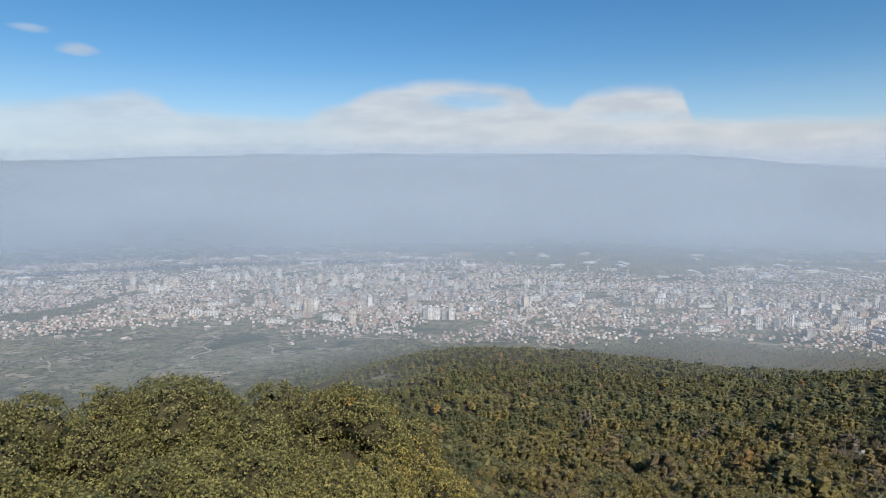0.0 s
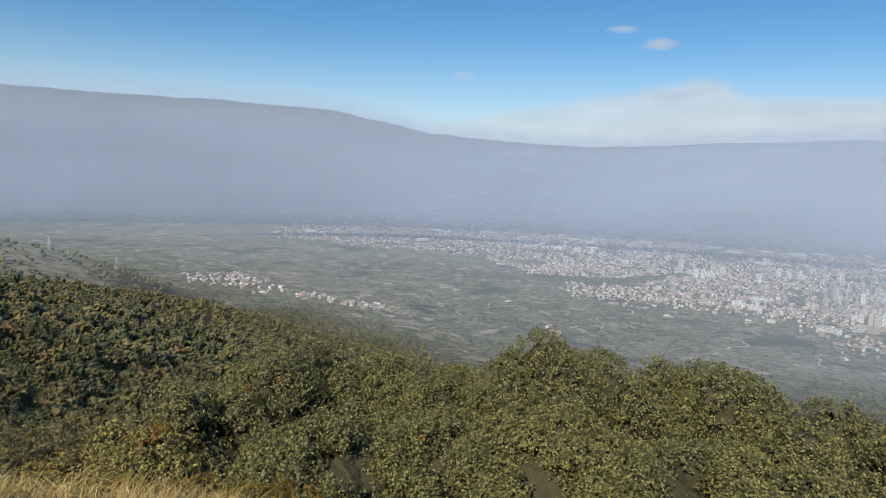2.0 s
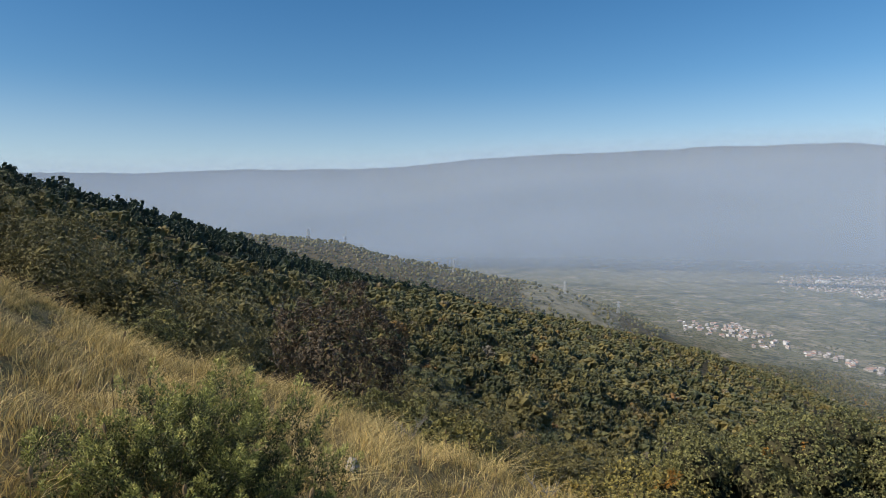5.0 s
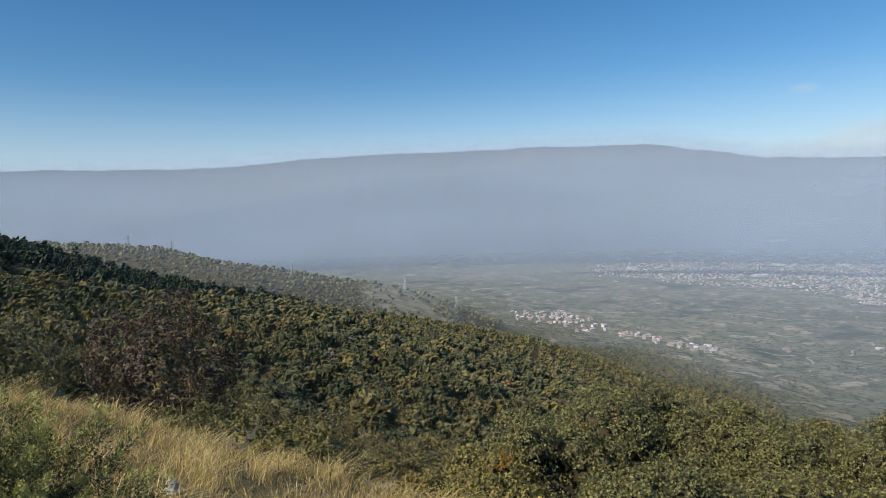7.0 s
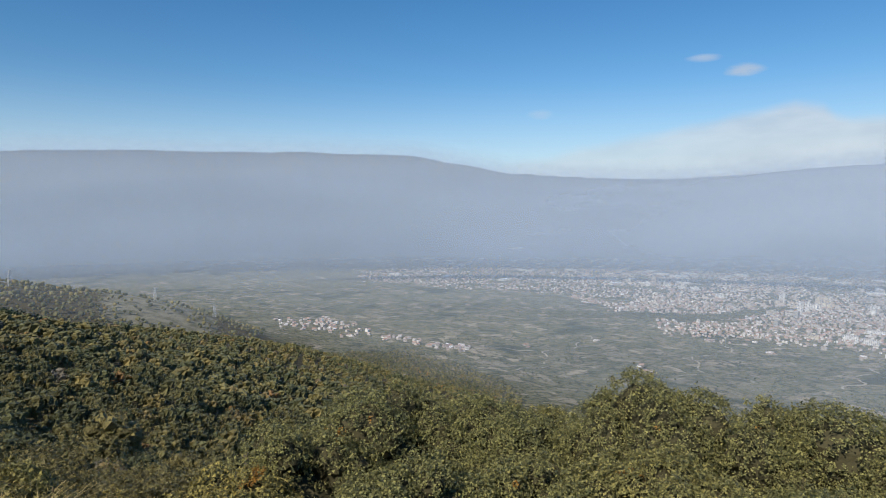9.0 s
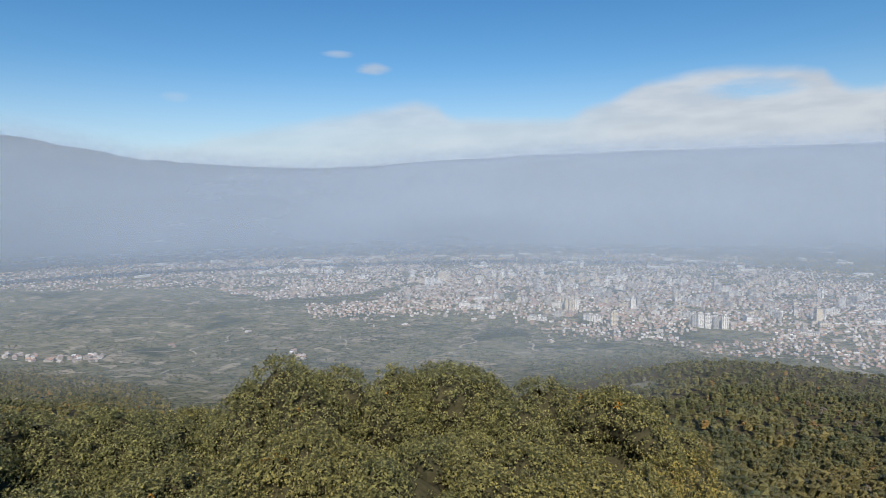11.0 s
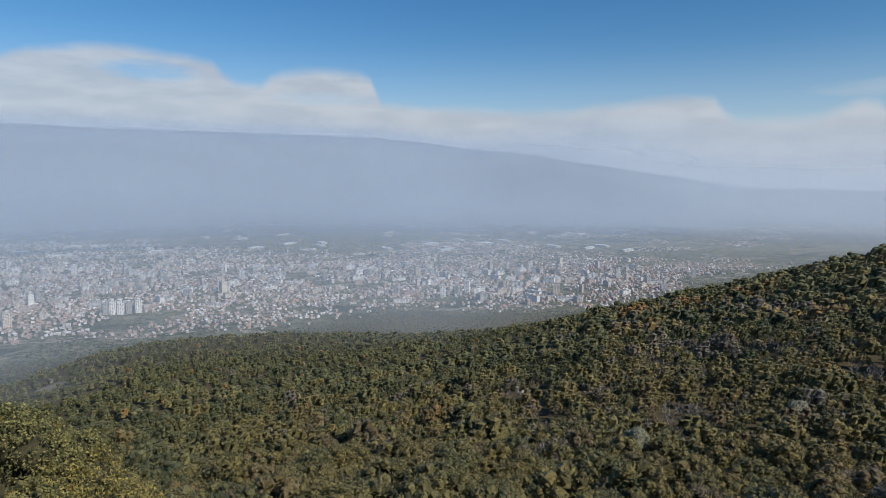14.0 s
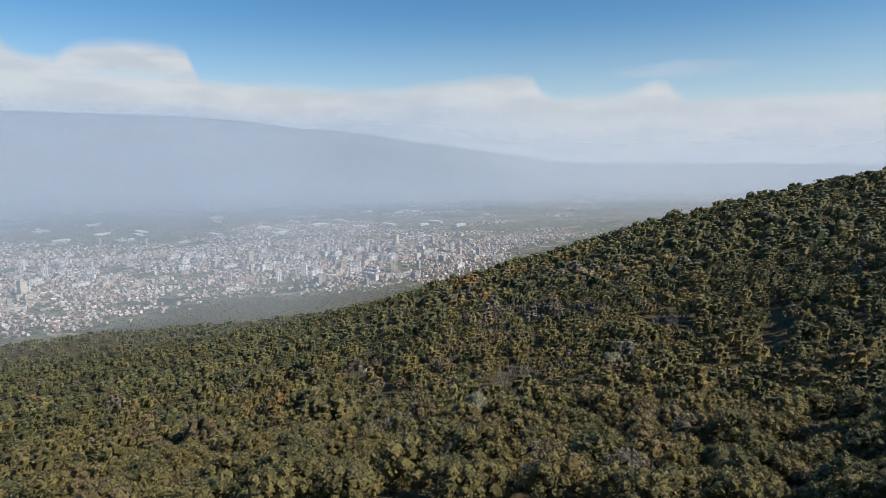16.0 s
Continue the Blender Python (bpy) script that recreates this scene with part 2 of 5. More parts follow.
def ground_material():
    """Straw and soil by the overlook, forest floor on the slopes, fields with hedges on the plain."""
    m, t, b = material("hill_and_plain_ground", 0.95)
    geo = node(t, "ShaderNodeNewGeometry").outputs
    pos = geo["Position"]
    straw = node(t, "ShaderNodeAttribute", attribute="straw").outputs["Fac"]
    field = node(t, "ShaderNodeAttribute", attribute="field").outputs["Fac"]
    bare = node(t, "ShaderNodeAttribute", attribute="bare").outputs["Fac"]
    fine = node(t, "ShaderNodeTexNoise", {"Vector": pos, "Scale": 9.0, "Detail": 8.0, "Roughness": 0.65}).outputs["Fac"]
    mid = node(t, "ShaderNodeTexNoise", {"Vector": pos, "Scale": 0.9, "Detail": 5.0}).outputs["Fac"]
    wide = node(t, "ShaderNodeTexNoise", {"Vector": pos, "Scale": 0.006, "Detail": 6.0, "Roughness": 0.6}).outputs["Fac"]
    patchy = node(t, "ShaderNodeTexNoise", {"Vector": pos, "Scale": 0.035, "Detail": 6.0, "Roughness": 0.65}).outputs["Fac"]
    floor_col = mix_rgb(t, smooth(t, mid, 0.3, 0.7), (0.085, 0.070, 0.036), (0.135, 0.105, 0.055))
    straw_col = mix_rgb(t, smooth(t, fine, 0.3, 0.7), (0.15, 0.105, 0.05), (0.36, 0.27, 0.12))
    straw_col = mix_rgb(t, smooth(t, mid, 0.55, 0.75), straw_col, (0.10, 0.085, 0.045))
    bare_col = mix_rgb(t, smooth(t, patchy, 0.35, 0.62), (0.14, 0.135, 0.085), (0.29, 0.26, 0.18))
    mp = node(t, "ShaderNodeMapping", {"Vector": pos, "Rotation": (0, 0, 0.45), "Scale": (0.030, 0.040, 0.0)}).outputs[0]
    warp = node(t, "ShaderNodeTexNoise", {"Vector": pos, "Scale": 0.009, "Detail": 5.0, "Roughness": 0.6}).outputs["Color"]
    warp = node(t, "ShaderNodeVectorMath", {0: warp, 1: (5.2, 5.2, 0.0)}, operation="MULTIPLY").outputs[0]
    mp = node(t, "ShaderNodeVectorMath", {0: mp, 1: warp}, operation="ADD").outputs[0]
    cells = node(t, "ShaderNodeTexVoronoi", {"Vector": mp, "Scale": 1.0}, feature="F1")
    pick = node(t, "ShaderNodeSeparateColor", {0: cells.outputs["Color"]}).outputs[0]
    field_col = ramp(t, pick, [(0.0, (0.165, 0.155, 0.085)), (0.30, (0.200, 0.180, 0.105)), (0.52, (0.235, 0.205, 0.125)), (0.70, (0.29, 0.245, 0.165)), (0.80, (0.19, 0.178, 0.10)), (0.93, (0.36, 0.30, 0.21))], "CONSTANT")
    edge = node(t, "ShaderNodeTexVoronoi", {"Vector": mp, "Scale": 1.0}, feature="DISTANCE_TO_EDGE").outputs["Distance"]
    field_col = mix_rgb(t, math_node(t, "MULTIPLY", smooth(t, edge, 0.08, 0.02), smooth(t, patchy, 0.40, 0.56)), field_col, (0.045, 0.055, 0.026))
    field_col = mix_rgb(t, math_node(t, "MULTIPLY", smooth(t, patchy, 0.55, 0.66), 0.55), field_col, (0.035, 0.045, 0.02))
    field_col = mix_rgb(t, smooth(t, wide, 0.54, 0.66), field_col, (0.042, 0.055, 0.028))
    col = mix_rgb(t, field, floor_col, field_col)
    speck = node(t, "ShaderNodeTexNoise", {"Vector": pos, "Scale": 0.09, "Detail": 5.0, "Roughness": 0.7}).outputs["Fac"]
    col = mix_rgb(t, math_node(t, "MULTIPLY", field, math_node(t, "MULTIPLY", smooth(t, speck, 0.50, 0.60), 0.75)), col, (0.035, 0.045, 0.02))
    bare = smooth(t, math_node(t, "ADD", bare, math_node(t, "MULTIPLY_ADD", speck, 1.6, -0.8)), 0.38, 0.55)
    col = mix_rgb(t, bare, col, bare_col)
    col = mix_rgb(t, straw, col, straw_col)
    t.links.new(col, b.inputs["Base Color"])
    bump(t, b, fine, 0.5, 0.06)
    return m


mat_ground = ground_material()


def haze_sheet_material(name, share, tone):
    """Painted haze: a see-through slanting sheet whose colour veils what lies behind, shaded as if it faced up; it
    thins out with height.
    """
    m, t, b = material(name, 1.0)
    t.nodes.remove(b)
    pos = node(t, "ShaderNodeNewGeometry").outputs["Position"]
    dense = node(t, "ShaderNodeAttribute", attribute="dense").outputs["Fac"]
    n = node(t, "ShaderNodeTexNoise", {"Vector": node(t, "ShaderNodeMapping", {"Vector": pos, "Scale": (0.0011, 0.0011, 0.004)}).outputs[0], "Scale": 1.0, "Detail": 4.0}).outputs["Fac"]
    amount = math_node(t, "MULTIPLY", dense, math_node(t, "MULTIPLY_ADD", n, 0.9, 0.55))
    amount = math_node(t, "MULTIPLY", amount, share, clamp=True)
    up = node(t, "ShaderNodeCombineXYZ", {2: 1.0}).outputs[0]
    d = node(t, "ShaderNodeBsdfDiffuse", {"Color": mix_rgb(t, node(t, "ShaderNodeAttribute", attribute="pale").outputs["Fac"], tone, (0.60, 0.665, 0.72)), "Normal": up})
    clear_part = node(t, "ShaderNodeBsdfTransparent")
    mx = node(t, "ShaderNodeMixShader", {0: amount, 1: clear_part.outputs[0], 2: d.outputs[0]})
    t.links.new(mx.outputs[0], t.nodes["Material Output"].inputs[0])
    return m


# ---- mesh helpers ----
def mesh_object(name, verts, faces, mat, parent=None, attrs=None, smooth_faces=False):
    """One mesh from arrays: verts n x 3, faces m x 3 or m x 4; attrs: face values by name."""
    verts, faces = np.asarray(verts, np.float32), np.asarray(faces, np.int32)
    me = bpy.data.meshes.new(name)
    k = faces.shape[1]
    me.vertices.add(len(verts))
    me.vertices.foreach_set("co", verts.ravel())
    me.loops.add(faces.size)
    me.loops.foreach_set("vertex_index", faces.ravel())
    me.polygons.add(len(faces))
    me.polygons.foreach_set("loop_start", np.arange(0, faces.size, k, dtype=np.int32))
    me.polygons.foreach_set("use_smooth", np.full(len(faces), smooth_faces) if isinstance(smooth_faces, bool) else smooth_faces)
    for key, (domain, val) in (attrs or {}).items():
        a = me.attributes.new(key, "FLOAT", domain)
        a.data.foreach_set("value", np.asarray(val, np.float32))
    me.materials.append(mat)
    me.update(calc_edges=True)
    me.validate()
    ob = new(name, me)
    if parent:
        ob.parent = parent
    return ob


def part(name, bm, mat, parent, label=""):
    me = bpy.data.meshes.new(name)
    bm.to_mesh(me)
    bm.free()
    me.materials.append(mat)
    ob = new(name, me)
    ob.parent = parent
    return tagged(ob, label) if label else ob


def polar(bearing, r):
    a = np.radians(bearing)
    return r * np.sin(a), r * np.cos(a)


# ---- the lie of the land ----
RINGS = np.geomspace(1.0, 4900.0, 220)
LOGR = np.log(RINGS)
profiles = []


def profile(bearing, *pairs):
    """The ground along one bearing: distance and height below or above the eye."""
    r, z = np.array(pairs, float).T
    r, z = np.append(r, 4900.0), np.append(z, -300.0 if z[-1] < -90 else z[-1] - 60)
    profiles.append((bearing, np.interp(LOGR, np.log(r), z)))


profile(-180, (10, 2.0), (60, 15), (300, 60), (1200, 160), (3000, 200))
profile(-140, (10, 0.0), (60, 6), (300, 40), (1200, 60), (3000, 0))
profile(-119, (15, -1.7), (40, -6), (100, -12), (200, -9), (350, 7), (500, 0), (1200, -60), (2000, -200))
profile(-110, (12, -2.6), (40, -10), (100, -22), (200, -25), (400, -11), (550, -17), (900, -70), (1300, -20), (1900, -170), (2600, -290))
profile(-100, (12, -3.0), (40, -13), (100, -27), (200, -35), (330, -39), (500, -44), (620, -70), (900, -110), (1250, -30), (1600, -140), (2200, -290))
profile(-90, (11, -3.8), (40, -17), (100, -36), (200, -46), (350, -50), (430, -56), (550, -90), (800, -148), (1200, -86), (1500, -196), (2000, -288))
profile(-80, (10, -4.2), (30, -15), (60, -28), (100, -41), (200, -55), (350, -68), (580, -92), (700, -127), (1000, -170), (1250, -118), (1400, -190), (1800, -284))
profile(-74, (9, -4.2), (30, -16), (60, -30), (100, -44), (200, -64), (400, -88), (600, -109), (750, -142), (1000, -196), (1200, -157), (1350, -212), (1700, -286))
profile(-68, (9, -4.2), (30, -17), (60, -32), (100, -48), (200, -75), (400, -105), (650, -134), (800, -160), (950, -205), (1150, -245), (1450, -278), (2000, -296))
profile(-57, (8, -4.4), (20, -11), (40, -22), (100, -52), (200, -85), (400, -125), (700, -186), (950, -252), (1200, -285), (1400, -292))
profile(-45, (10, -5.0), (20, -11), (40, -23), (100, -54), (200, -94), (400, -165), (800, -262), (1080, -292), (1400, -298))
profile(-29, (10, -5.2), (20, -12), (40, -25), (100, -57), (200, -97), (400, -165), (800, -262), (1080, -292), (1400, -298))
profile(-10, (10, -5.0), (20, -12), (40, -25), (100, -55), (200, -92), (300, -118), (450, -141), (560, -157), (800, -240), (1100, -294))
profile(0, (10, -6.0), (20, -12.5), (40, -24), (100, -50), (200, -83), (350, -107), (560, -131), (700, -180), (1100, -294))
profile(15, (10, -6.5), (20, -13), (40, -24.5), (80, -43), (200, -79), (350, -105), (560, -133), (700, -190), (1080, -294))
profile(28, (10, -6.5), (20, -13.5), (40, -25), (80, -43), (200, -74), (350, -96), (490, -120), (650, -182), (1080, -294))
profile(37, (10, -6.5), (20, -13.5), (40, -25), (80, -44), (200, -68), (330, -81), (420, -94), (560, -152), (1080, -294))
profile(50, (10, -6.5), (20, -13.5), (40, -25), (80, -44), (150, -58), (300, -64), (400, -63), (520, -113), (1000, -280))
profile(60, (10, -6.5), (20, -13.5), (40, -25), (80, -43), (150, -54), (300, -50), (400, -42), (500, -62), (1000, -230))
profile(70, (10, -6.3), (20, -12.5), (40, -24), (80, -42), (150, -52), (250, -45), (350, -33), (450, -26), (600, -42), (1000, -150))
profile(80, (10, -6.0), (20, -12), (40, -22), (80, -38), (150, -45), (300, -25), (470, -9), (600, -16), (1000, -100))
profile(100, (10, -4.0), (20, -7), (80, -20), (300, 0), (600, 10), (1500, 0))
profile(140, (10, 0.0), (60, 6), (300, 40), (1200, 120), (3000, 150))
profile(180, (10, 2.0), (60, 15), (300, 60), (1200, 160), (3000, 200))
BEARINGS = np.arange(-180, 181, 1.0)
_b = np.array([p[0] for p in profiles], float)
_z = np.array([p[1] for p in profiles])
LAND = np.array([np.interp(BEARINGS, _b, _z[:, i]) for i in range(len(RINGS))]).T  # bearing x ring


def blur(table, width, axis):
    k = np.exp(-0.5 * (np.arange(-3 * width, 3 * width + 1) / width) ** 2)
    k /= k.sum()
    pad = [(0, 0), (0, 0)]
    pad[axis] = (3 * width, 3 * width)
    wide = np.pad(table, pad, mode="wrap" if axis == 0 else "edge")
    return np.apply_along_axis(lambda v: np.convolve(v, k, "valid"), axis, wide)


LAND = blur(blur(LAND, 3, 0), 2, 1)


def waves(x, y, size, seed):
    """Smooth rolling noise, about -1..1, from a handful of sines."""
    rng = np.random.default_rng(seed)
    out = 0
    for i in range(7):
        a, s, ph = rng.uniform(0, 6.28), rng.uniform(0.6, 1.7), rng.uniform(0, 6.28)
        out = out + np.sin((x * np.cos(a) + y * np.sin(a)) * 6.28 * s / size + ph + 1.3 * np.sin((x * np.sin(a) - y * np.cos(a)) * 3.9 / size))
    return out / 4.0


def step(x, lo, hi):
    u = np.clip((x - lo) / (hi - lo), 0, 1)
    return u * u * (3 - 2 * u)


def height(x, y):
    x, y = np.asarray(x, float), np.asarray(y, float)
    r = np.maximum(np.hypot(x, y), 1.0)
    b = np.degrees(np.arctan2(x, y))
    i = np.clip(b + 180, 0, 359.999)
    j = np.clip(np.interp(np.log(r), LOGR, np.arange(len(LOGR))), 0, len(LOGR) - 1.001)
    i0, j0 = i.astype(int), j.astype(int)
    fi, fj = i - i0, j - j0
    z = (LAND[i0, j0] * (1 - fi) + LAND[i0 + 1, j0] * fi) * (1 - fj) + (LAND[i0, j0 + 1] * (1 - fi) + LAND[i0 + 1, j0 + 1] * fi) * fj
    lawn = -1.6 - 0.40 * (x * np.sin(radians(-29)) + y * np.cos(radians(-29)))
    lawn = lawn - 0.55 * np.maximum(0.0, x * np.sin(radians(75)) + y * np.cos(radians(75)) - 0.8)
    w = step(r, 7.0, 13.0)
    z = lawn * (1 - w) + z * w
    z = z + 0.05 * waves(x, y, 1.7, 1) * step(r, 1, 4) + 0.12 * waves(x, y, 6.0, 2) * step(r, 4, 9) + 1.2 * waves(x, y, 55.0, 3) * step(r, 60, 160) * (1 - step(r, 3000, 4000))
    z = z + 3.5 * waves(x, y, 260.0, 4) * step(r, 700, 1100) * (1 - step(r, 1500, 2200))
    return z


def surface(bearing, r):
    x, y = polar(bearing, r)
    return float(x), float(y), float(height(x, y))


def straw_share(b, r):
    edge = np.interp(b, [-180, -130, -119, -110, -103, -91, -78, -58, -45, -20, 30, 90, 180], [30, 22, 15, 12.5, 12, 11, 9.5, 8.6, 8.6, 8.8, 4.0, 5, 30])
    return 1 - step(r, edge - 0.5, edge + 1.5)


def bare_share(b, r):
    spur = step(b, -84.5, -80) * (1 - step(b, -77, -71.5)) * step(r, 950, 1030) * (1 - step(r, 1270, 1380))
    knoll = 0.85 * np.exp(-((b + 5.3) / 1.7) ** 2 - ((r - 455) / 26) ** 2) + 0.8 * np.exp(-((b - 4.6) / 2.4) ** 2 - ((r - 268) / 9) ** 2) + 0.5 * np.exp(-((b - 3.0) / 3.5) ** 2 - ((r - 430) / 20) ** 2)
    low = 0.42 * step(r, 1050, 1150) * (1 - step(r, 1350, 1500)) * step(b, -50, -45) * (1 - step(b, -16, -10)) * step(np.sin(b * 1.1) + np.sin(r * 0.02 + b), 0.2, 0.9)
    return np.clip(spur + knoll + low, 0, 1)


def build_ground():
    bs = np.arange(-180, 180, 1.0)
    rs = np.concatenate([[0.05], np.geomspace(0.7, 60, 56), np.geomspace(63, 4890, 110)])
    B, R = np.meshgrid(bs, rs)
    X, Y = polar(B, R)
    Z = height(X, Y)
    n, k = len(bs), len(rs)
    i, j = np.meshgrid(np.arange(n), np.arange(k - 1))
    i2 = (i + 1) % n
    faces = np.stack([j * n + i, (j + 1) * n + i, (j + 1) * n + i2, j * n + i2], -1).reshape(-1, 4)[:, ::-1]
    b, r = B.ravel(), R.ravel()
    z = Z.ravel()
    field = step(-z, 205, 240) * step(r, 550, 700) * (1 - step(b, -12, -7) * (1 - step(b, 46, 54)) * (1 - step(r, 1120 + 190 * step(b, 12, 20), 1220 + 190 * step(b, 12, 20))))
    ob = mesh_object("ground", np.stack([X.ravel(), Y.ravel(), z], -1), faces, mat_ground, None,
                     {"straw": ("POINT", straw_share(b, r)), "field": ("POINT", field), "bare": ("POINT", bare_share(b, r))}, True)
    return tagged(ob, "mountain slope of dry grass and woods falling to a plain of fields", "ground", kind="structure")


build_ground()

# ---- the far mountains ----
mat_far = plain_material("far_wooded_mountain", (0.045, 0.055, 0.05), (0.085, 0.085, 0.065), 0.02, 1.0, 0.0)


def crest_deg(bs):
    return np.interp(bs, [-150, -114, -109, -98, -93, -88.9, -86, -80, -75, -66.5, -60, -56, -53.5, -51, -48, -42, -36, -30, -25, -17, -10, 0, 8, 15, 20, 25, 29, 35, 37.5, 42, 47, 51, 70, 150],
                     [2.8, 3.55, 3.85, 4.0, 4.2, 4.6, 4.85, 5.1, 5.15, 5.25, 5.15, 4.95, 4.45, 4.0, 3.4, 3.0, 2.75, 2.9, 3.25, 3.55, 3.72, 3.7, 3.62, 3.5, 3.4, 2.95, 2.4, 1.95, 1.4, 0.7, 0.0, -0.8, -1.2, -1.0])


def build_mountains():
    bs = np.arange(-150, 151, 0.25)
    crest = crest_deg(bs)
    rough = 0.05 * waves(bs, bs * 0 + 3, 7.0, 8) + 0.035 * waves(bs, bs * 0, 2.2, 9)
    crest = crest + rough
    rows = 14
    verts, faces = [], []
    for q in range(rows + 1):
        u = q / rows
        r = 4250 + 620 * u
        zt = 4870 * np.tan(np.radians(crest))
        fold = 22 * waves(bs, bs * 0 + q * 1.1, 9.0, 10) * math.sin(math.pi * u)
        z = -304 + (zt + 304) * (0.25 * u + 0.75 * u ** 2.2) + fold
        x, y = polar(bs, r)
        verts.append(np.stack([x, y, z], -1))
    n = len(bs)
    i, j = np.meshgrid(np.arange(n - 1), np.arange(rows))
    faces = np.stack([j * n + i, j * n + i + 1, (j + 1) * n + i + 1, (j + 1) * n + i], -1).reshape(-1, 4)
    ob = mesh_object("backdrop", np.concatenate(verts), faces, mat_far, None, None, True)
    tagged(ob, "distant wooded mountain range fading in the haze", "mountains", kind="structure")


build_mountains()


def build_haze_sheet(r0, r1, share, tone, fade, over, base=-130.0, to_bearing=150.0, from_bearing=-190.0):
    """A see-through sheet standing in for haze, from the plain at r0 up and out to r1; it thins from fade degrees below
    the crest line to over degrees above it.
    """
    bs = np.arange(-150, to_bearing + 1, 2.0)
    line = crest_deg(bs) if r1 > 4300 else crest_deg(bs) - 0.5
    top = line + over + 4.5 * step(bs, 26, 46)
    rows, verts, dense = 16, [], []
    # sunward glow put into the colour: haze painted paler to the right
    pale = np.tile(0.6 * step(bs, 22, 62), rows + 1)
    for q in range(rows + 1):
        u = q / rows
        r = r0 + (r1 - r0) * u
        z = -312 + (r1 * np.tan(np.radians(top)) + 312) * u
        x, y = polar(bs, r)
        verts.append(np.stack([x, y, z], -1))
        # also thinned on the left, so the painted haze stays darker there
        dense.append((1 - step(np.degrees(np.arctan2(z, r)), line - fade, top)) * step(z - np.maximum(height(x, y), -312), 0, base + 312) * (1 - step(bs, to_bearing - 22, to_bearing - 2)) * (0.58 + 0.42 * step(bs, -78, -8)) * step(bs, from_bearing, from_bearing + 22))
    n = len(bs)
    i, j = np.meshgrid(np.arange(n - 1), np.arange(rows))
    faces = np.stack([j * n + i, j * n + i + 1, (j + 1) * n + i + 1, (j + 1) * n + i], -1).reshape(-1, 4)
    ob = mesh_object("haze", np.concatenate(verts), faces, haze_sheet_material("haze", share, tone), None, {"dense": ("POINT", np.concatenate(dense)), "pale": ("POINT", pale)}, True)
    tagged(ob, "see-through sheet painted as pale haze over the plain", "haze", kind="structure")


# tones of the see-through sheets round the eye, painted as distance haze
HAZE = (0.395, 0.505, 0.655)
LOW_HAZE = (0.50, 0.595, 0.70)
build_haze_sheet(330, 430, 0.11, LOW_HAZE, 2.0, 3.0, -296.0, 48.0, -34.0)
build_haze_sheet(780, 1020, 0.25, LOW_HAZE, 2.0, 3.0, -265.0, 48.0)
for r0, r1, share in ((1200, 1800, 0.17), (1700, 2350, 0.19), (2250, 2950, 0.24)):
    build_haze_sheet(r0, r1, share, LOW_HAZE, 1.2, 2.6, -215.0)
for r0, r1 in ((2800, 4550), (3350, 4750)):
    build_haze_sheet(r0, r1, 0.47, HAZE, 0.4, 1.6, -215.0)

# ---- trees ----
class Shape:
    """A tree's crown: vertices, triangles, and which of these are the closed lumpy body under the loose leaves."""

    def __init__(self, verts, faces, body):
        self.verts, self.faces, self.body = verts, faces, body


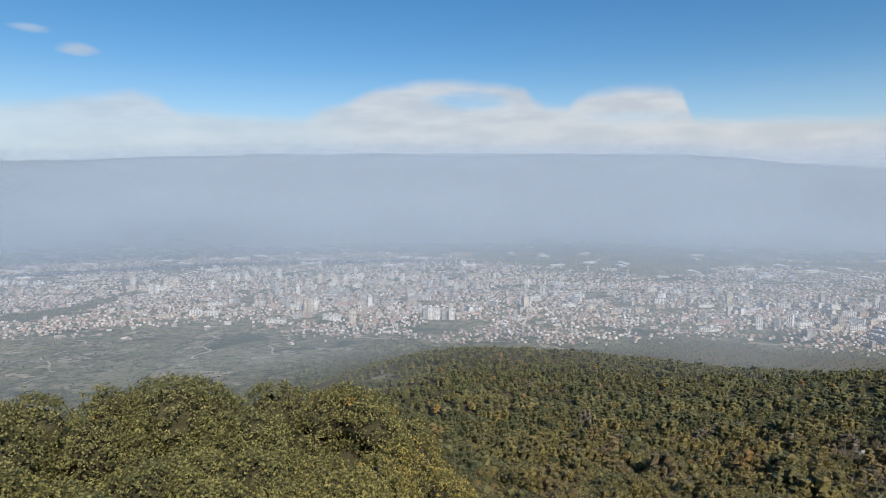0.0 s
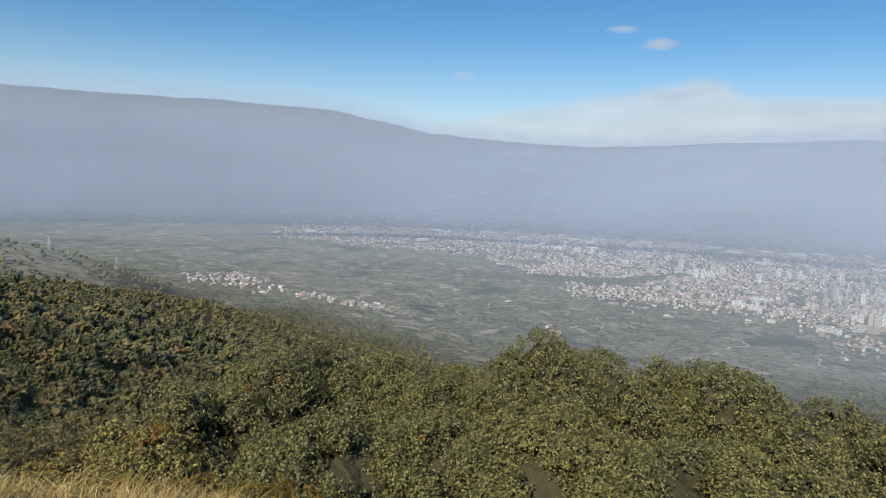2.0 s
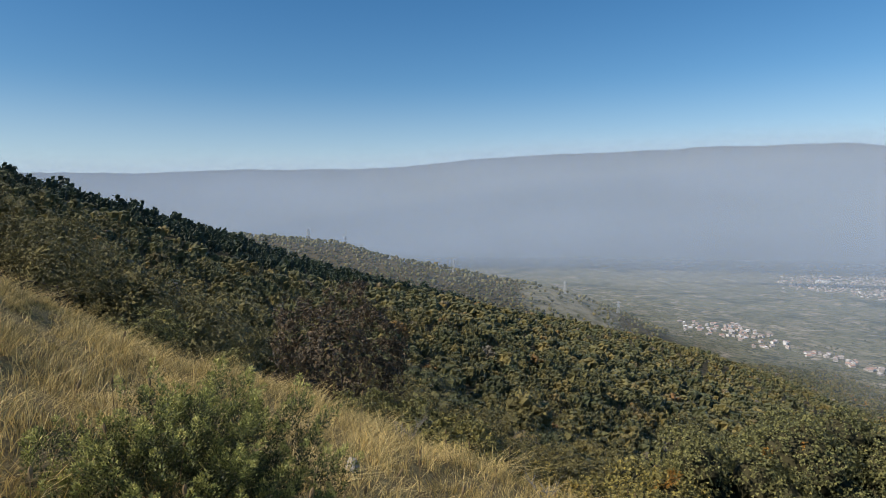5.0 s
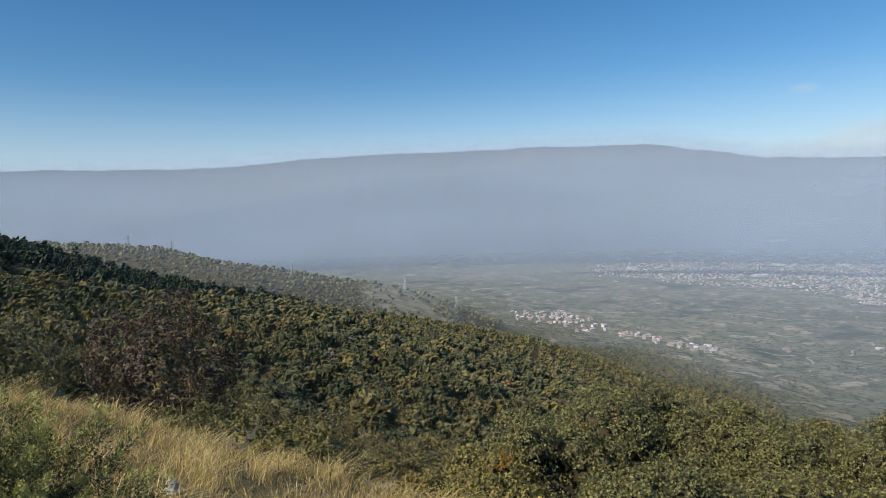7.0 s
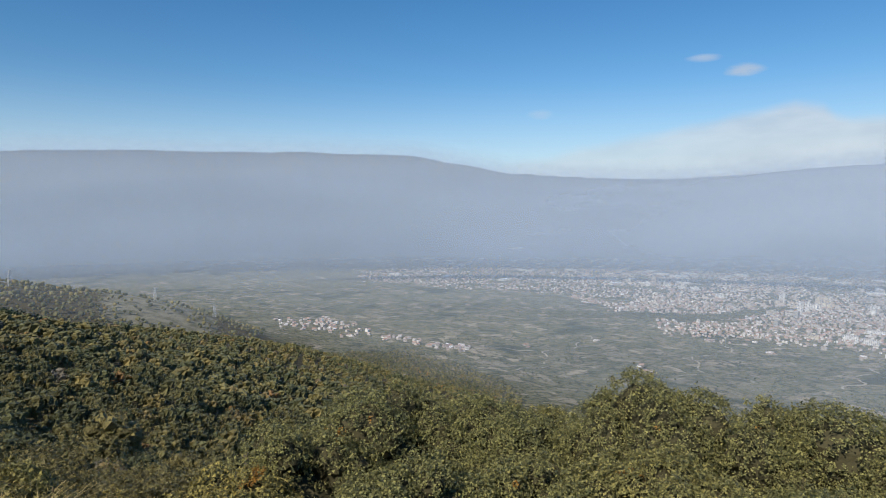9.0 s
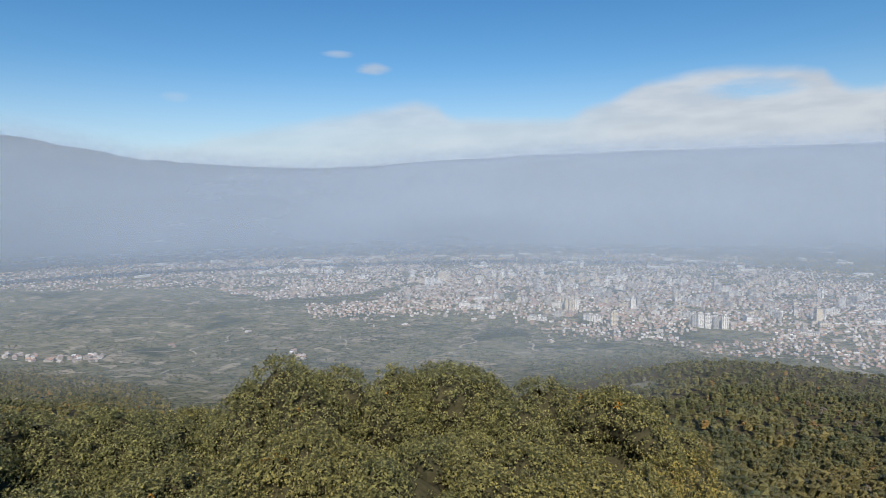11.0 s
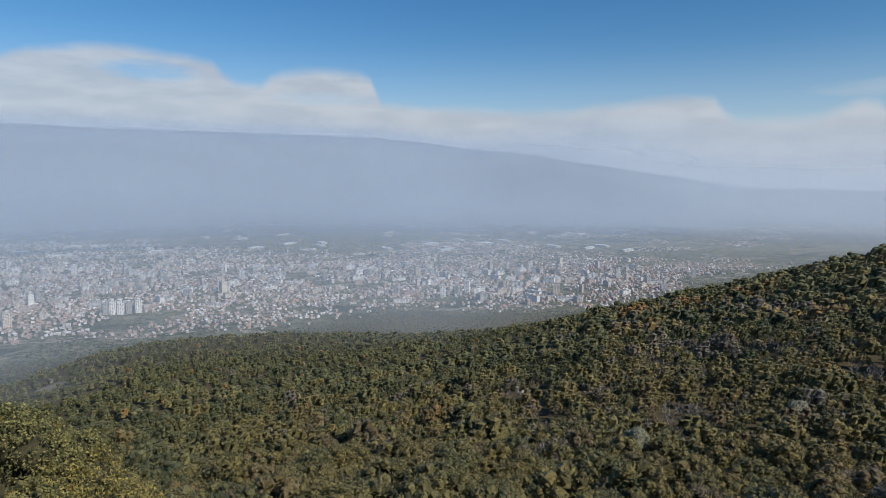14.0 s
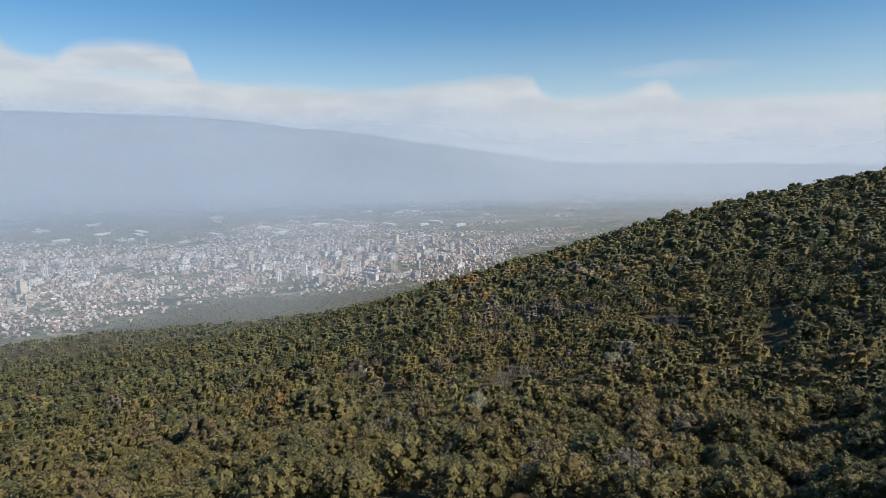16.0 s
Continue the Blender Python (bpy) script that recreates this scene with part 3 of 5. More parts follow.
def crown_template(rng, leaves, leaf_size, lobes, wide, tall, low, grid, jitter=0.6, lobe=(0.26, 0.58), size_of_body=0.93, inner=0.58, rough=0.13, tufts=0, spread=0.12, fill=0):
    """A domed crown of lobes: a lumpy body with loose leaves over it. low: height of the underside; grid: faces round and up the body."""
    half = (tall - low) / 2
    axes = np.array([wide, wide, half])
    mid = np.array([0, 0, low + half])
    d = rng.normal(size=(lobes, 3))
    d[:, 2] = np.abs(d[:, 2]) * 1.1 - 0.45
    d /= np.linalg.norm(d, axis=1, keepdims=True)
    size = rng.uniform(*lobe, lobes) * min(wide, half * 1.3)
    cs = mid + d * (axes - size[:, None] * 0.85)
    verts, faces, body = [], [], []
    n, m = grid
    if n:
        e = -1.25 + np.arange(m) / m * (1.5708 + 1.25)
        a = np.arange(n) / n * 6.283185
        A, E = np.meshgrid(a, e)
        A = A + (np.arange(m) % 2)[:, None] * 3.1416 / n
        w = np.stack([np.cos(E) * np.cos(A), np.cos(E) * np.sin(A), np.sin(E)], -1).reshape(-1, 3)
        w = np.concatenate([w, [[0, 0, 1.0]]]) * axes
        least = np.linalg.norm(w, axis=1)
        w /= least[:, None]
        reach = least * inner
        for c, s in zip(cs - mid, size):
            along = w @ c
            disc = along ** 2 - c @ c + s * s
            reach = np.maximum(reach, np.where(disc > 0, along + np.sqrt(np.maximum(disc, 0)), 0))
        verts = mid + w * (reach * size_of_body * rng.uniform(1 - rough, 1 + rough, len(w)))[:, None]
        i, j = np.meshgrid(np.arange(n), np.arange(m - 1))
        i, j = i.ravel(), j.ravel()
        k = (i + 1) % n
        q = np.stack([j * n + i, j * n + k, (j + 1) * n + k, (j + 1) * n + i], -1)
        top = np.arange(n)
        faces = np.concatenate([q[:, (0, 1, 2)], q[:, (0, 2, 3)], np.stack([(m - 1) * n + top, (m - 1) * n + (top + 1) % n, np.full(n, m * n)], -1)])
    if leaves:
        want = (tufts or leaves) * 3
        pick = rng.choice(lobes, want, p=size ** 2 / (size ** 2).sum())
        u = rng.normal(size=(want, 3)) + d[pick] * 0.6
        u /= np.linalg.norm(u, axis=1, keepdims=True)
        p = cs[pick] + u * (size[pick] * rng.uniform(0.86, 1.12, want))[:, None]
        inside = np.zeros(want, bool)
        for c, s in zip(cs, size):
            inside |= np.linalg.norm(p - c, axis=1) < s * 0.84
        inside |= np.linalg.norm((p - mid) / axes, axis=1) < inner * 0.92
        keep = np.nonzero(~inside & (p[:, 2] > 0.04))[0][:tufts or leaves]
        p, u = p[keep], u[keep]
        if tufts:
            # sprays of leaves that stand out from the crown, with hollows between
            of = rng.integers(0, len(p), leaves)
            out = rng.gamma(2.0, 0.5, len(p))[of] * spread
            p = p[of] + u[of] * out[:, None] + rng.normal(size=(leaves, 3)) * spread * rng.uniform(0.5, 1.1, len(keep))[of][:, None]
            u = u[of] + np.array([0, 0, 0.25])
            u /= np.linalg.norm(u, axis=1, keepdims=True)
            p[:, 2] = np.maximum(p[:, 2], 0.03)
        nrm = u + jitter * rng.normal(size=u.shape)
        nrm /= np.linalg.norm(nrm, axis=1, keepdims=True)
        t = np.cross(nrm, rng.normal(size=u.shape))
        t /= np.linalg.norm(t, axis=1, keepdims=True)
        s = np.cross(nrm, t)
        w = leaf_size * rng.uniform(0.6, 1.4, (len(p), 1))
        if fill:
            # shaded leaves deep in the crown close the gaps between the lobes
            g = rng.normal(size=(fill, 3))
            g /= np.linalg.norm(g, axis=1, keepdims=True)
            p = np.concatenate([p, mid + g * axes * inner * rng.uniform(0.8, 1.15, (fill, 1))])
            p[:, 2] = np.maximum(p[:, 2], 0.03)
            a = rng.normal(size=(fill, 3))
            a /= np.linalg.norm(a, axis=1, keepdims=True)
            e = np.cross(a, g)
            e /= np.linalg.norm(e, axis=1, keepdims=True)
            t, s = np.concatenate([t, e]), np.concatenate([s, np.cross(e, g)])
            w = np.concatenate([w, leaf_size * rng.uniform(1.4, 2.3, (fill, 1))])
        tri = np.stack([p - t * w * 0.6 - s * w * 0.35, p + t * w * 0.7, p - t * w * 0.3 + s * w * 0.55], 1).reshape(-1, 3)
        base = len(verts)
        lf = np.arange(len(tri)).reshape(-1, 3) + base
        body = np.concatenate([np.ones(len(faces)), np.zeros(len(lf))]) > 0.5
        verts = np.concatenate([verts, tri]) if base else tri
        faces = np.concatenate([faces, lf]) if base else lf
    else:
        body = np.ones(len(faces)) > 0.5
    verts = np.array(verts)
    verts[:, 2] *= tall / verts[:, 2].max()
    return Shape(verts, np.asarray(faces, np.int32), body)


def bough_crown(rng, lobes, wide, tall, low, girth, round_, rings, leaves, leaf_size, core=1.0):
    """A crown of rounded boughs with hollows between: each bough a rough closed cap, with loose leaf sprays over them."""
    half = (tall - low) / 2
    axes, mid = np.array([wide, wide, half]), np.array([0, 0, low + half])
    k = np.arange(lobes) + 0.5
    up = 1 - 1.25 * k / lobes
    a = k * 2.39996 + rng.uniform(-0.5, 0.5, lobes)
    d = np.stack([np.sqrt(1 - up ** 2) * np.cos(a), np.sqrt(1 - up ** 2) * np.sin(a), up], -1)
    size = rng.uniform(*girth, lobes) * wide
    cs = mid + d * (axes - size[:, None] * 0.8) * rng.uniform(0.86, 1.1, (lobes, 1))
    e = np.linspace(-0.75, 0.75, rings)
    A, E = np.meshgrid(np.arange(round_) / round_ * 6.2832, e)
    A = A + (np.arange(rings) % 2)[:, None] * 3.1416 / round_
    ball = np.concatenate([np.stack([np.cos(E) * np.cos(A), np.cos(E) * np.sin(A), np.sin(E)], -1).reshape(-1, 3), [[0, 0, 1.0]]])
    i, j = (g.ravel() for g in np.meshgrid(np.arange(round_), np.arange(rings - 1)))
    n = (i + 1) % round_
    q = [np.stack([j * round_ + i, j * round_ + n, (j + 1) * round_ + n], -1), np.stack([j * round_ + i, (j + 1) * round_ + n, (j + 1) * round_ + i], -1)]
    t = np.arange(round_)
    q.append(np.stack([(rings - 1) * round_ + t, (rings - 1) * round_ + (t + 1) % round_, np.full(round_, rings * round_)], -1))
    q = np.concatenate(q)
    verts = np.concatenate([c + ball * g * core * rng.uniform(0.74, 1.18, (len(ball), 1)) for c, g in zip(cs, size)])
    faces = np.concatenate([q + m * len(ball) for m in range(lobes)])
    pick = rng.choice(lobes, leaves, p=size ** 2 / (size ** 2).sum())
    u = rng.normal(size=(leaves, 3)) + d[pick] * 0.8
    u /= np.linalg.norm(u, axis=1, keepdims=True)
    p = cs[pick] + u * (size[pick] * rng.uniform(0.92, 1.22, leaves))[:, None]
    nrm = u + 0.8 * rng.normal(size=u.shape)
    nrm /= np.linalg.norm(nrm, axis=1, keepdims=True)
    t = np.cross(nrm, rng.normal(size=u.shape))
    t /= np.linalg.norm(t, axis=1, keepdims=True)
    b = np.cross(nrm, t)
    w = leaf_size * rng.uniform(0.6, 1.4, (leaves, 1))
    tri = np.stack([p - t * w * 0.6 - b * w * 0.35, p + t * w * 0.7, p - t * w * 0.3 + b * w * 0.55], 1).reshape(-1, 3)
    faces = np.concatenate([faces, np.arange(len(tri)).reshape(-1, 3) + len(verts)]).astype(np.int32)
    verts = np.concatenate([verts, tri])
    verts[:, 2] = np.maximum(verts[:, 2], 0.05)
    return Shape(verts, faces, np.zeros(len(faces)) > 0)


def twig_template(rng, twigs, tall):
    """A leafless tree: slivers of boughs and twigs that fork upwards from a short stem."""
    tri = []
    for k in range(9):
        a, lean = rng.uniform(0, 6.283), rng.uniform(0.15, 0.75)
        d = np.array([math.cos(a) * lean, math.sin(a) * lean, 1.0])
        bough = d / np.linalg.norm(d) * tall * rng.uniform(0.7, 1.0)
        side = np.array([-math.sin(a), math.cos(a), 0]) * 0.09
        tri.append([-side, side, bough])
        for q in range(twigs // 9):
            f = rng.uniform(0.3, 0.95)
            e = bough * f + rng.normal(size=3) * np.array([0.75, 0.75, 0.5]) * (1.25 - f) + np.array([0, 0, 0.75])
            s = rng.normal(size=3) * 0.06
            tri.append([bough * f - s, bough * f + s, e])
    v = np.array(tri).reshape(-1, 3)
    return Shape(v, np.arange(len(v)).reshape(-1, 3).astype(np.int32), np.zeros(len(v) // 3) > 0)


def joined(name, templates, places, mat, label, category):
    """Many trees as one mesh. places: rows x, y, z, scale, turn, tint."""
    places = np.asarray(places)
    vs, fs, ts, base = [], [], [], 0
    which = np.arange(len(places)) % len(templates)
    for k, tpl in enumerate(templates):
        pl = places[which == k]
        if not len(pl):
            continue
        c, s = np.cos(pl[:, 4]), np.sin(pl[:, 4])
        x = tpl.verts[None, :, 0] * c[:, None] - tpl.verts[None, :, 1] * s[:, None]
        y = tpl.verts[None, :, 0] * s[:, None] + tpl.verts[None, :, 1] * c[:, None]
        sc = pl[:, 3:4]
        v = np.stack([x * sc + pl[:, 0:1], y * sc + pl[:, 1:2], tpl.verts[None, :, 2] * sc + pl[:, 2:3]], -1)
        n = len(tpl.verts)
        vs.append(v.reshape(-1, 3).astype(np.float32))
        fs.append((tpl.faces[None] + (base + np.arange(len(pl)) * n)[:, None, None]).reshape(-1, 3))
        ts.append(np.repeat(pl[:, 5], len(tpl.faces)))
        base += n * len(pl)
    ob = mesh_object(name, np.concatenate(vs), np.concatenate(fs), mat, None, {"tint": ("FACE", np.concatenate(ts))})
    return tagged(ob, label, category, kind="stuff")


def limb_mesh(rng, tall, girth, limbs, reach):
    """A tapered trunk with limbs, as quads."""
    q = []

    def tube(a, b, ra, rb, n=6):
        a, b = np.array(a, float), np.array(b, float)
        d = (b - a) / np.linalg.norm(b - a)
        s = np.cross(d, (0.3, 0.9, 0.1))
        s /= np.linalg.norm(s)
        t = np.cross(d, s)
        for i in range(n):
            a0, a1 = 6.283 * i / n, 6.283 * (i + 1) / n
            e0, e1 = s * math.cos(a0) + t * math.sin(a0), s * math.cos(a1) + t * math.sin(a1)
            q.append(np.stack([a + e0 * ra, a + e1 * ra, b + e1 * rb, b + e0 * rb]))

    p, g = np.array([0, 0, -0.4]), girth
    spine = [p]
    for k in range(4):
        nxt = p + np.array([rng.uniform(-0.12, 0.12) * tall * 0.4, rng.uniform(-0.12, 0.12) * tall * 0.4, tall * 0.13])
        tube(p, nxt, g, g * 0.8)
        p, g = nxt, g * 0.8
        spine.append(p)
    for k in range(limbs):
        b = spine[rng.integers(2, 5)]
        a = rng.uniform(0, 6.28)
        mid = b + np.array([math.cos(a) * reach * 0.5, math.sin(a) * reach * 0.5, tall * rng.uniform(0.04, 0.12)])
        end = mid + np.array([math.cos(a + 0.4) * reach * 0.5, math.sin(a + 0.4) * reach * 0.5, tall * rng.uniform(0.04, 0.12)])
        tube(b, mid, girth * 0.4, girth * 0.25, 5)
        tube(mid, end, girth * 0.25, girth * 0.07, 4)
    return np.array(q)


def tree_thing(name, crown, trunk_quads, mat, label, category, tint=0.0, group=""):
    root = new(name)
    mesh_object("crown", crown.verts, crown.faces, mat, root, {"tint": ("FACE", np.full(len(crown.faces), tint))}, crown.body)
    v = trunk_quads.reshape(-1, 3)
    mesh_object("trunk", v, np.arange(len(v)).reshape(-1, 4), mat_bark, root)
    return tagged(root, label, category, group)


def green_belt(b, r):
    """The wooded stream that parts the suburb from the town."""
    return step(b, -46, -43) * (1 - step(b, -27, -24)) * (1 - step(abs(r - np.interp(b, [-43, -37, -31, -27, -24], [1860, 1890, 1910, 2100, 2300])), 45, 75))


rng = np.random.default_rng(7)
WOOD_EDGE_B = (-125, -110, -100, -90, -80, -74, -68, -63, -57, -52, -48, -45, -30, -10, 0, 20, 37, 50, 60, 70, 80, 100)
WOOD_EDGE_R = (480, 560, 590, 500, 650, 700, 1000, 1200, 1290, 1150, 1000, 800, 300, 620, 600, 600, 480, 460, 460, 510, 540, 560)


def scatter(cell, r_lo, r_hi, b_lo=-125.0, b_hi=98.0):
    n = int(r_hi / cell)
    g = np.arange(-n, n + 1) * cell
    X, Y = np.meshgrid(g, g)
    x = X.ravel() + rng.uniform(-0.62, 0.62, X.size) * cell
    y = Y.ravel() + rng.uniform(-0.62, 0.62, X.size) * cell
    r, b = np.hypot(x, y), np.degrees(np.arctan2(x, y))
    ok = (r > r_lo) & (r < r_hi) & (b > b_lo) & (b < b_hi)
    return x[ok], y[ok], r[ok], b[ok]


def in_track(b, r):
    """Gaps in the woods: a track, a stony ledge, hollows; a wedge before the rock is cleared to fit the camera's view.
    """
    track = (abs(b - (36.3 - (r - 170) * 0.010)) < 130 / r) & (r > 150) & (r < 205) | (abs(b - 34.7) < 0.9) & (r > 172) & (r < 202)
    ledge = (abs(b - 70.0) < 0.9) & (r > 165) & (r < 205)
    return track | ledge


def tree_rows(x, y, r, b, lo, hi):
    n = len(x)
    tint = 0.22 + 0.14 * rng.normal(size=n) + 0.10 * waves(x, y, 60.0, 21) + 0.15 * waves(x, y, 22.0, 27) + 0.24 * step(b, -6, 14) * (1 - step(b, 66, 85)) * (1 - step(r, 170, 260))
    tint = np.clip(tint * (1 - 0.45 * step(b, -14, -8) * (1 - step(b, 36, 48)) * step(r, 230, 330)), 0, 0.78)
    grey = (b > 42) & (b < 60) & (r > 190) & (r < 360) & (waves(x, y, 70.0, 23) > 0.1) & (rng.random(n) < 0.6)
    tint[grey] = 0.88
    odd = rng.random(n) < 0.03
    tint[odd] = rng.uniform(0.80, 0.97, odd.sum())
    size = lo + (hi - lo) * rng.beta(1.0, 2.2, n) * (1 + 0.45 * waves(x, y, 26.0, 22))
    size *= np.where((b > -12) & (b < 40), 1 - 0.3 * step(r, 230, 330), 1.0) * np.where(b > 5, 0.97, 1.05)
    return np.stack([x, y, height(x, y) - 0.3, size, rng.uniform(0, 6.28, n), tint], -1)


close_t = [crown_template(rng, 3000, 0.115, 16, 2.6, 6.0, 0.6, (0, 0), 0.8, (0.24, 0.5), 0.80, 0.62, 0.1, 240, 0.18, 420) for _ in range(6)]
near_t = [bough_crown(rng, 16, 2.7, 6.2, 0.6, (0.21, 0.38), 4, 3, 520, 0.27, 0.82) for _ in range(8)]
mid_t = [bough_crown(rng, 9, 2.7, 6.1, 0.5, (0.28, 0.48), 4, 2, 96, 0.40, 0.92) for _ in range(12)]
far_t = [bough_crown(rng, 4, 3.0, 5.5, 0.3, (0.44, 0.66), 4, 2, 10, 0.70) for _ in range(12)]
dist_t = [bough_crown(rng, 2, 2.8, 5.2, 0.3, (0.6, 0.85), 4, 2, 3, 1.2) for _ in range(12)]
pine_t = [bough_crown(rng, 6, 1.9, 7.6, 0.8, (0.40, 0.62), 4, 2, 14, 0.8) for _ in range(8)]
speck_t = [crown_template(rng, 0, 1.0, 5, 2.8, 5.0, 0.2, (5, 3), 0.4) for _ in range(8)]


def build_woods():
    edge = lambda b: np.interp(b, WOOD_EDGE_B, WOOD_EDGE_R)
    lumps, leafless = [], []
    for cell, tight, lo, hi, tpl in ((4.9, 4.2, 19, 46, close_t), (4.8, 4.2, 46, 120, near_t), (4.9, 4.3, 120, 260, mid_t), (5.5, 5.2, 260, 450, far_t), (8.2, 7.0, 450, 1300, dist_t)):
        x, y, r, b = (np.concatenate(pair) for pair in zip(scatter(cell, lo, hi, -125, -10), scatter(tight, lo, hi, -10, 98)))
        ok = (r < edge(b)) & (bare_share(b, r) < rng.uniform(0.1, 0.9, len(x))) & ~in_track(b, r)
        ok &= (b < -9) & (r > 30) | (b < 8) & (r > 42) | (r > 58)
        hidden = (b > -47) & (b < -9) & (r > 34)
        ok &= ~hidden | (rng.random(len(x)) < 0.12)
        bare_twigs = (b > 30) & (b < 64) & (r > 75) & (r < 230) & (waves(x, y, 46.0, 29) > 0.35) & (rng.random(len(x)) < 0.5)
        leafless.append(np.stack([x, y, r, b], -1)[ok & bare_twigs])
        ok &= ~bare_twigs
        pines = (b < -86) & (r < 640) & (r > 285 + 7.0 * np.maximum(b + 106, 0)) & (r > 285)
        rows = tree_rows(x, y, r, b, 0.68, 1.42)
        lumps.append((rows[ok & ~pines], tpl, rows[ok & pines], r[ok & ~pines]))
    # the nearest trees of the slopes, each a thing of its own
    for stock, (rows, _, _, rr), most in ((close_t, lumps[0], 200), (near_t, lumps[1], 110)):
        order = np.argsort(rr)
        lead, rest = rows[order[:most]], rows[order[most:]]
        protos = [tree_thing("tree", t, limb_mesh(rng, 4.6, 0.13, 7, 1.6), mat_leaf, "small oak of the slope woods with thinning autumn foliage", "tree", 0.42, "trees of the slope woods") for t in stock]
        for k, (x, y, z, s, a, tint) in enumerate(lead):
            m = Matrix.Translation((x, y, z)) @ Matrix.Rotation(a, 4, "Z")
            if k < len(protos):
                protos[k].matrix_basis = m
            else:
                copy_thing(protos[k % len(protos)], m)
        if len(rest):
            joined("woods", stock, rest, mat_leaf, "dense oak woods in green, olive and brown autumn colours", "woods")
    joined("woods", mid_t, lumps[2][0], mat_leaf, "dense oak woods in green, olive and brown autumn colours", "woods")
    joined("woods", far_t, lumps[3][0], mat_leaf, "dense oak woods with a few yellow crowns", "woods")
    joined("woods", dist_t, lumps[4][0], mat_leaf, "oak woods running over the far spur", "woods")
    x, y, r, b = np.concatenate(leafless).T
    joined("leafless_trees", [twig_template(rng, 170, 5.4) for _ in range(8)], tree_rows(x, y, r, b, 0.7, 1.2), mat_twigs, "grey leafless trees among the autumn oaks", "trees")
    pine = np.concatenate([l[2] for l in lumps])
    joined("pine_wood", pine_t, pine, mat_pine, "dark green pine plantation on the ridge", "woods")
    # the hazy hills behind
    x, y, r, b = scatter(11.5, 800, 1500, -125, -70)
    ok = (bare_share(b, r) < rng.uniform(0.3, 1.35, len(x))) & (rng.random(len(x)) < 0.9 - 0.35 * step(b, -88, -74)) & (height(x, y) > -235)
    rows = tree_rows(x, y, r, b, 1.1, 2.1)[ok]
    joined("woods", speck_t, rows, mat_leaf, "scrub woods over the hazy farther hill", "woods")
    # gardens and street trees of the town
    x, y, r, b = scatter(25.0, 1300, 2900, -46, 52)
    ok = rng.random(len(x)) < 0.42
    rows = tree_rows(x, y, r, b, 0.6, 1.1)[ok]
    rows[:, 5] *= 0.4
    joined("town_trees", speck_t, rows, mat_leaf, "garden and street trees between the town houses", "trees")
    # dark woods on the foot of the mountain
    x, y, r, b = scatter(10.0, 640, 1420, -13, 52)
    ok = (rng.random(len(x)) < 0.92) & (r < np.interp(b, [-13, -8, -4.5, 0, 3, 12, 20, 45, 52], [1090, 1180, 1290, 1210, 1180, 1200, 1370, 1400, 1250])) & (r > np.interp(b, WOOD_EDGE_B, WOOD_EDGE_R))
    rows = tree_rows(x, y, r, b, 1.0, 1.8)[ok]
    rows[:, 5] *= 0.3
    joined("woods", speck_t, rows, mat_leaf, "dark green woods on the foot of the mountain", "woods")
    # trees along the stream between suburb and town
    x, y, r, b = scatter(9.0, 1700, 2450, -47, -23)
    ok = (green_belt(b, r) > 0.4) & (rng.random(len(x)) < 0.8)
    rows = tree_rows(x, y, r, b, 0.9, 1.5)[ok]
    rows[:, 5] *= 0.2
    joined("stream_trees", speck_t, rows, mat_leaf, "dark trees along the stream beside the town", "trees")
    # a band of low dark trees added behind the middle of the town
    x, y, r, b = scatter(17.0, 2450, 3200, 5, 25)
    ok = (r > np.interp(b, [5, 8, 14, 20, 25], [2850, 2750, 2520, 2470, 2950])) & (rng.random(len(x)) < 0.85)
    rows = tree_rows(x, y, r, b, 1.4, 2.4)[ok]
    rows[:, 5] *= 0.15
    joined("woods", speck_t, rows, mat_leaf, "low dark trees in a band behind the town", "woods")
    # hedges and copses on the plain
    x, y, r, b = scatter(12.5, 1020, 2200, -78, 56)
    ok = ((waves(x, y, 230.0, 31) + 0.7 * waves(x, y, 80.0, 32) > 0.7) | (rng.random(len(x)) < 0.05) | (abs(b + 20.0) < 2.1 + 0.5 * np.sin(r * 0.06)) & (abs(r - 1150) < 36)) & (height(x, y) < -235)
    rows = tree_rows(x, y, r, b, 0.6, 1.2)[ok]
    rows[:, 5] *= 0.5
    joined("copses", speck_t, rows, mat_leaf, "hedges and copses between the fields of the plain", "trees")


build_woods()


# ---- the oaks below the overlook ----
# dark twig brown that paints the shade in gaps between oak leaves
mat_core_shade = plain_material("inner_twig_shade", (0.050, 0.046, 0.024), (0.085, 0.075, 0.038), 7.0, 0.95, 0.8)


def unit(v):
    return v / np.linalg.norm(v, axis=-1, keepdims=True)


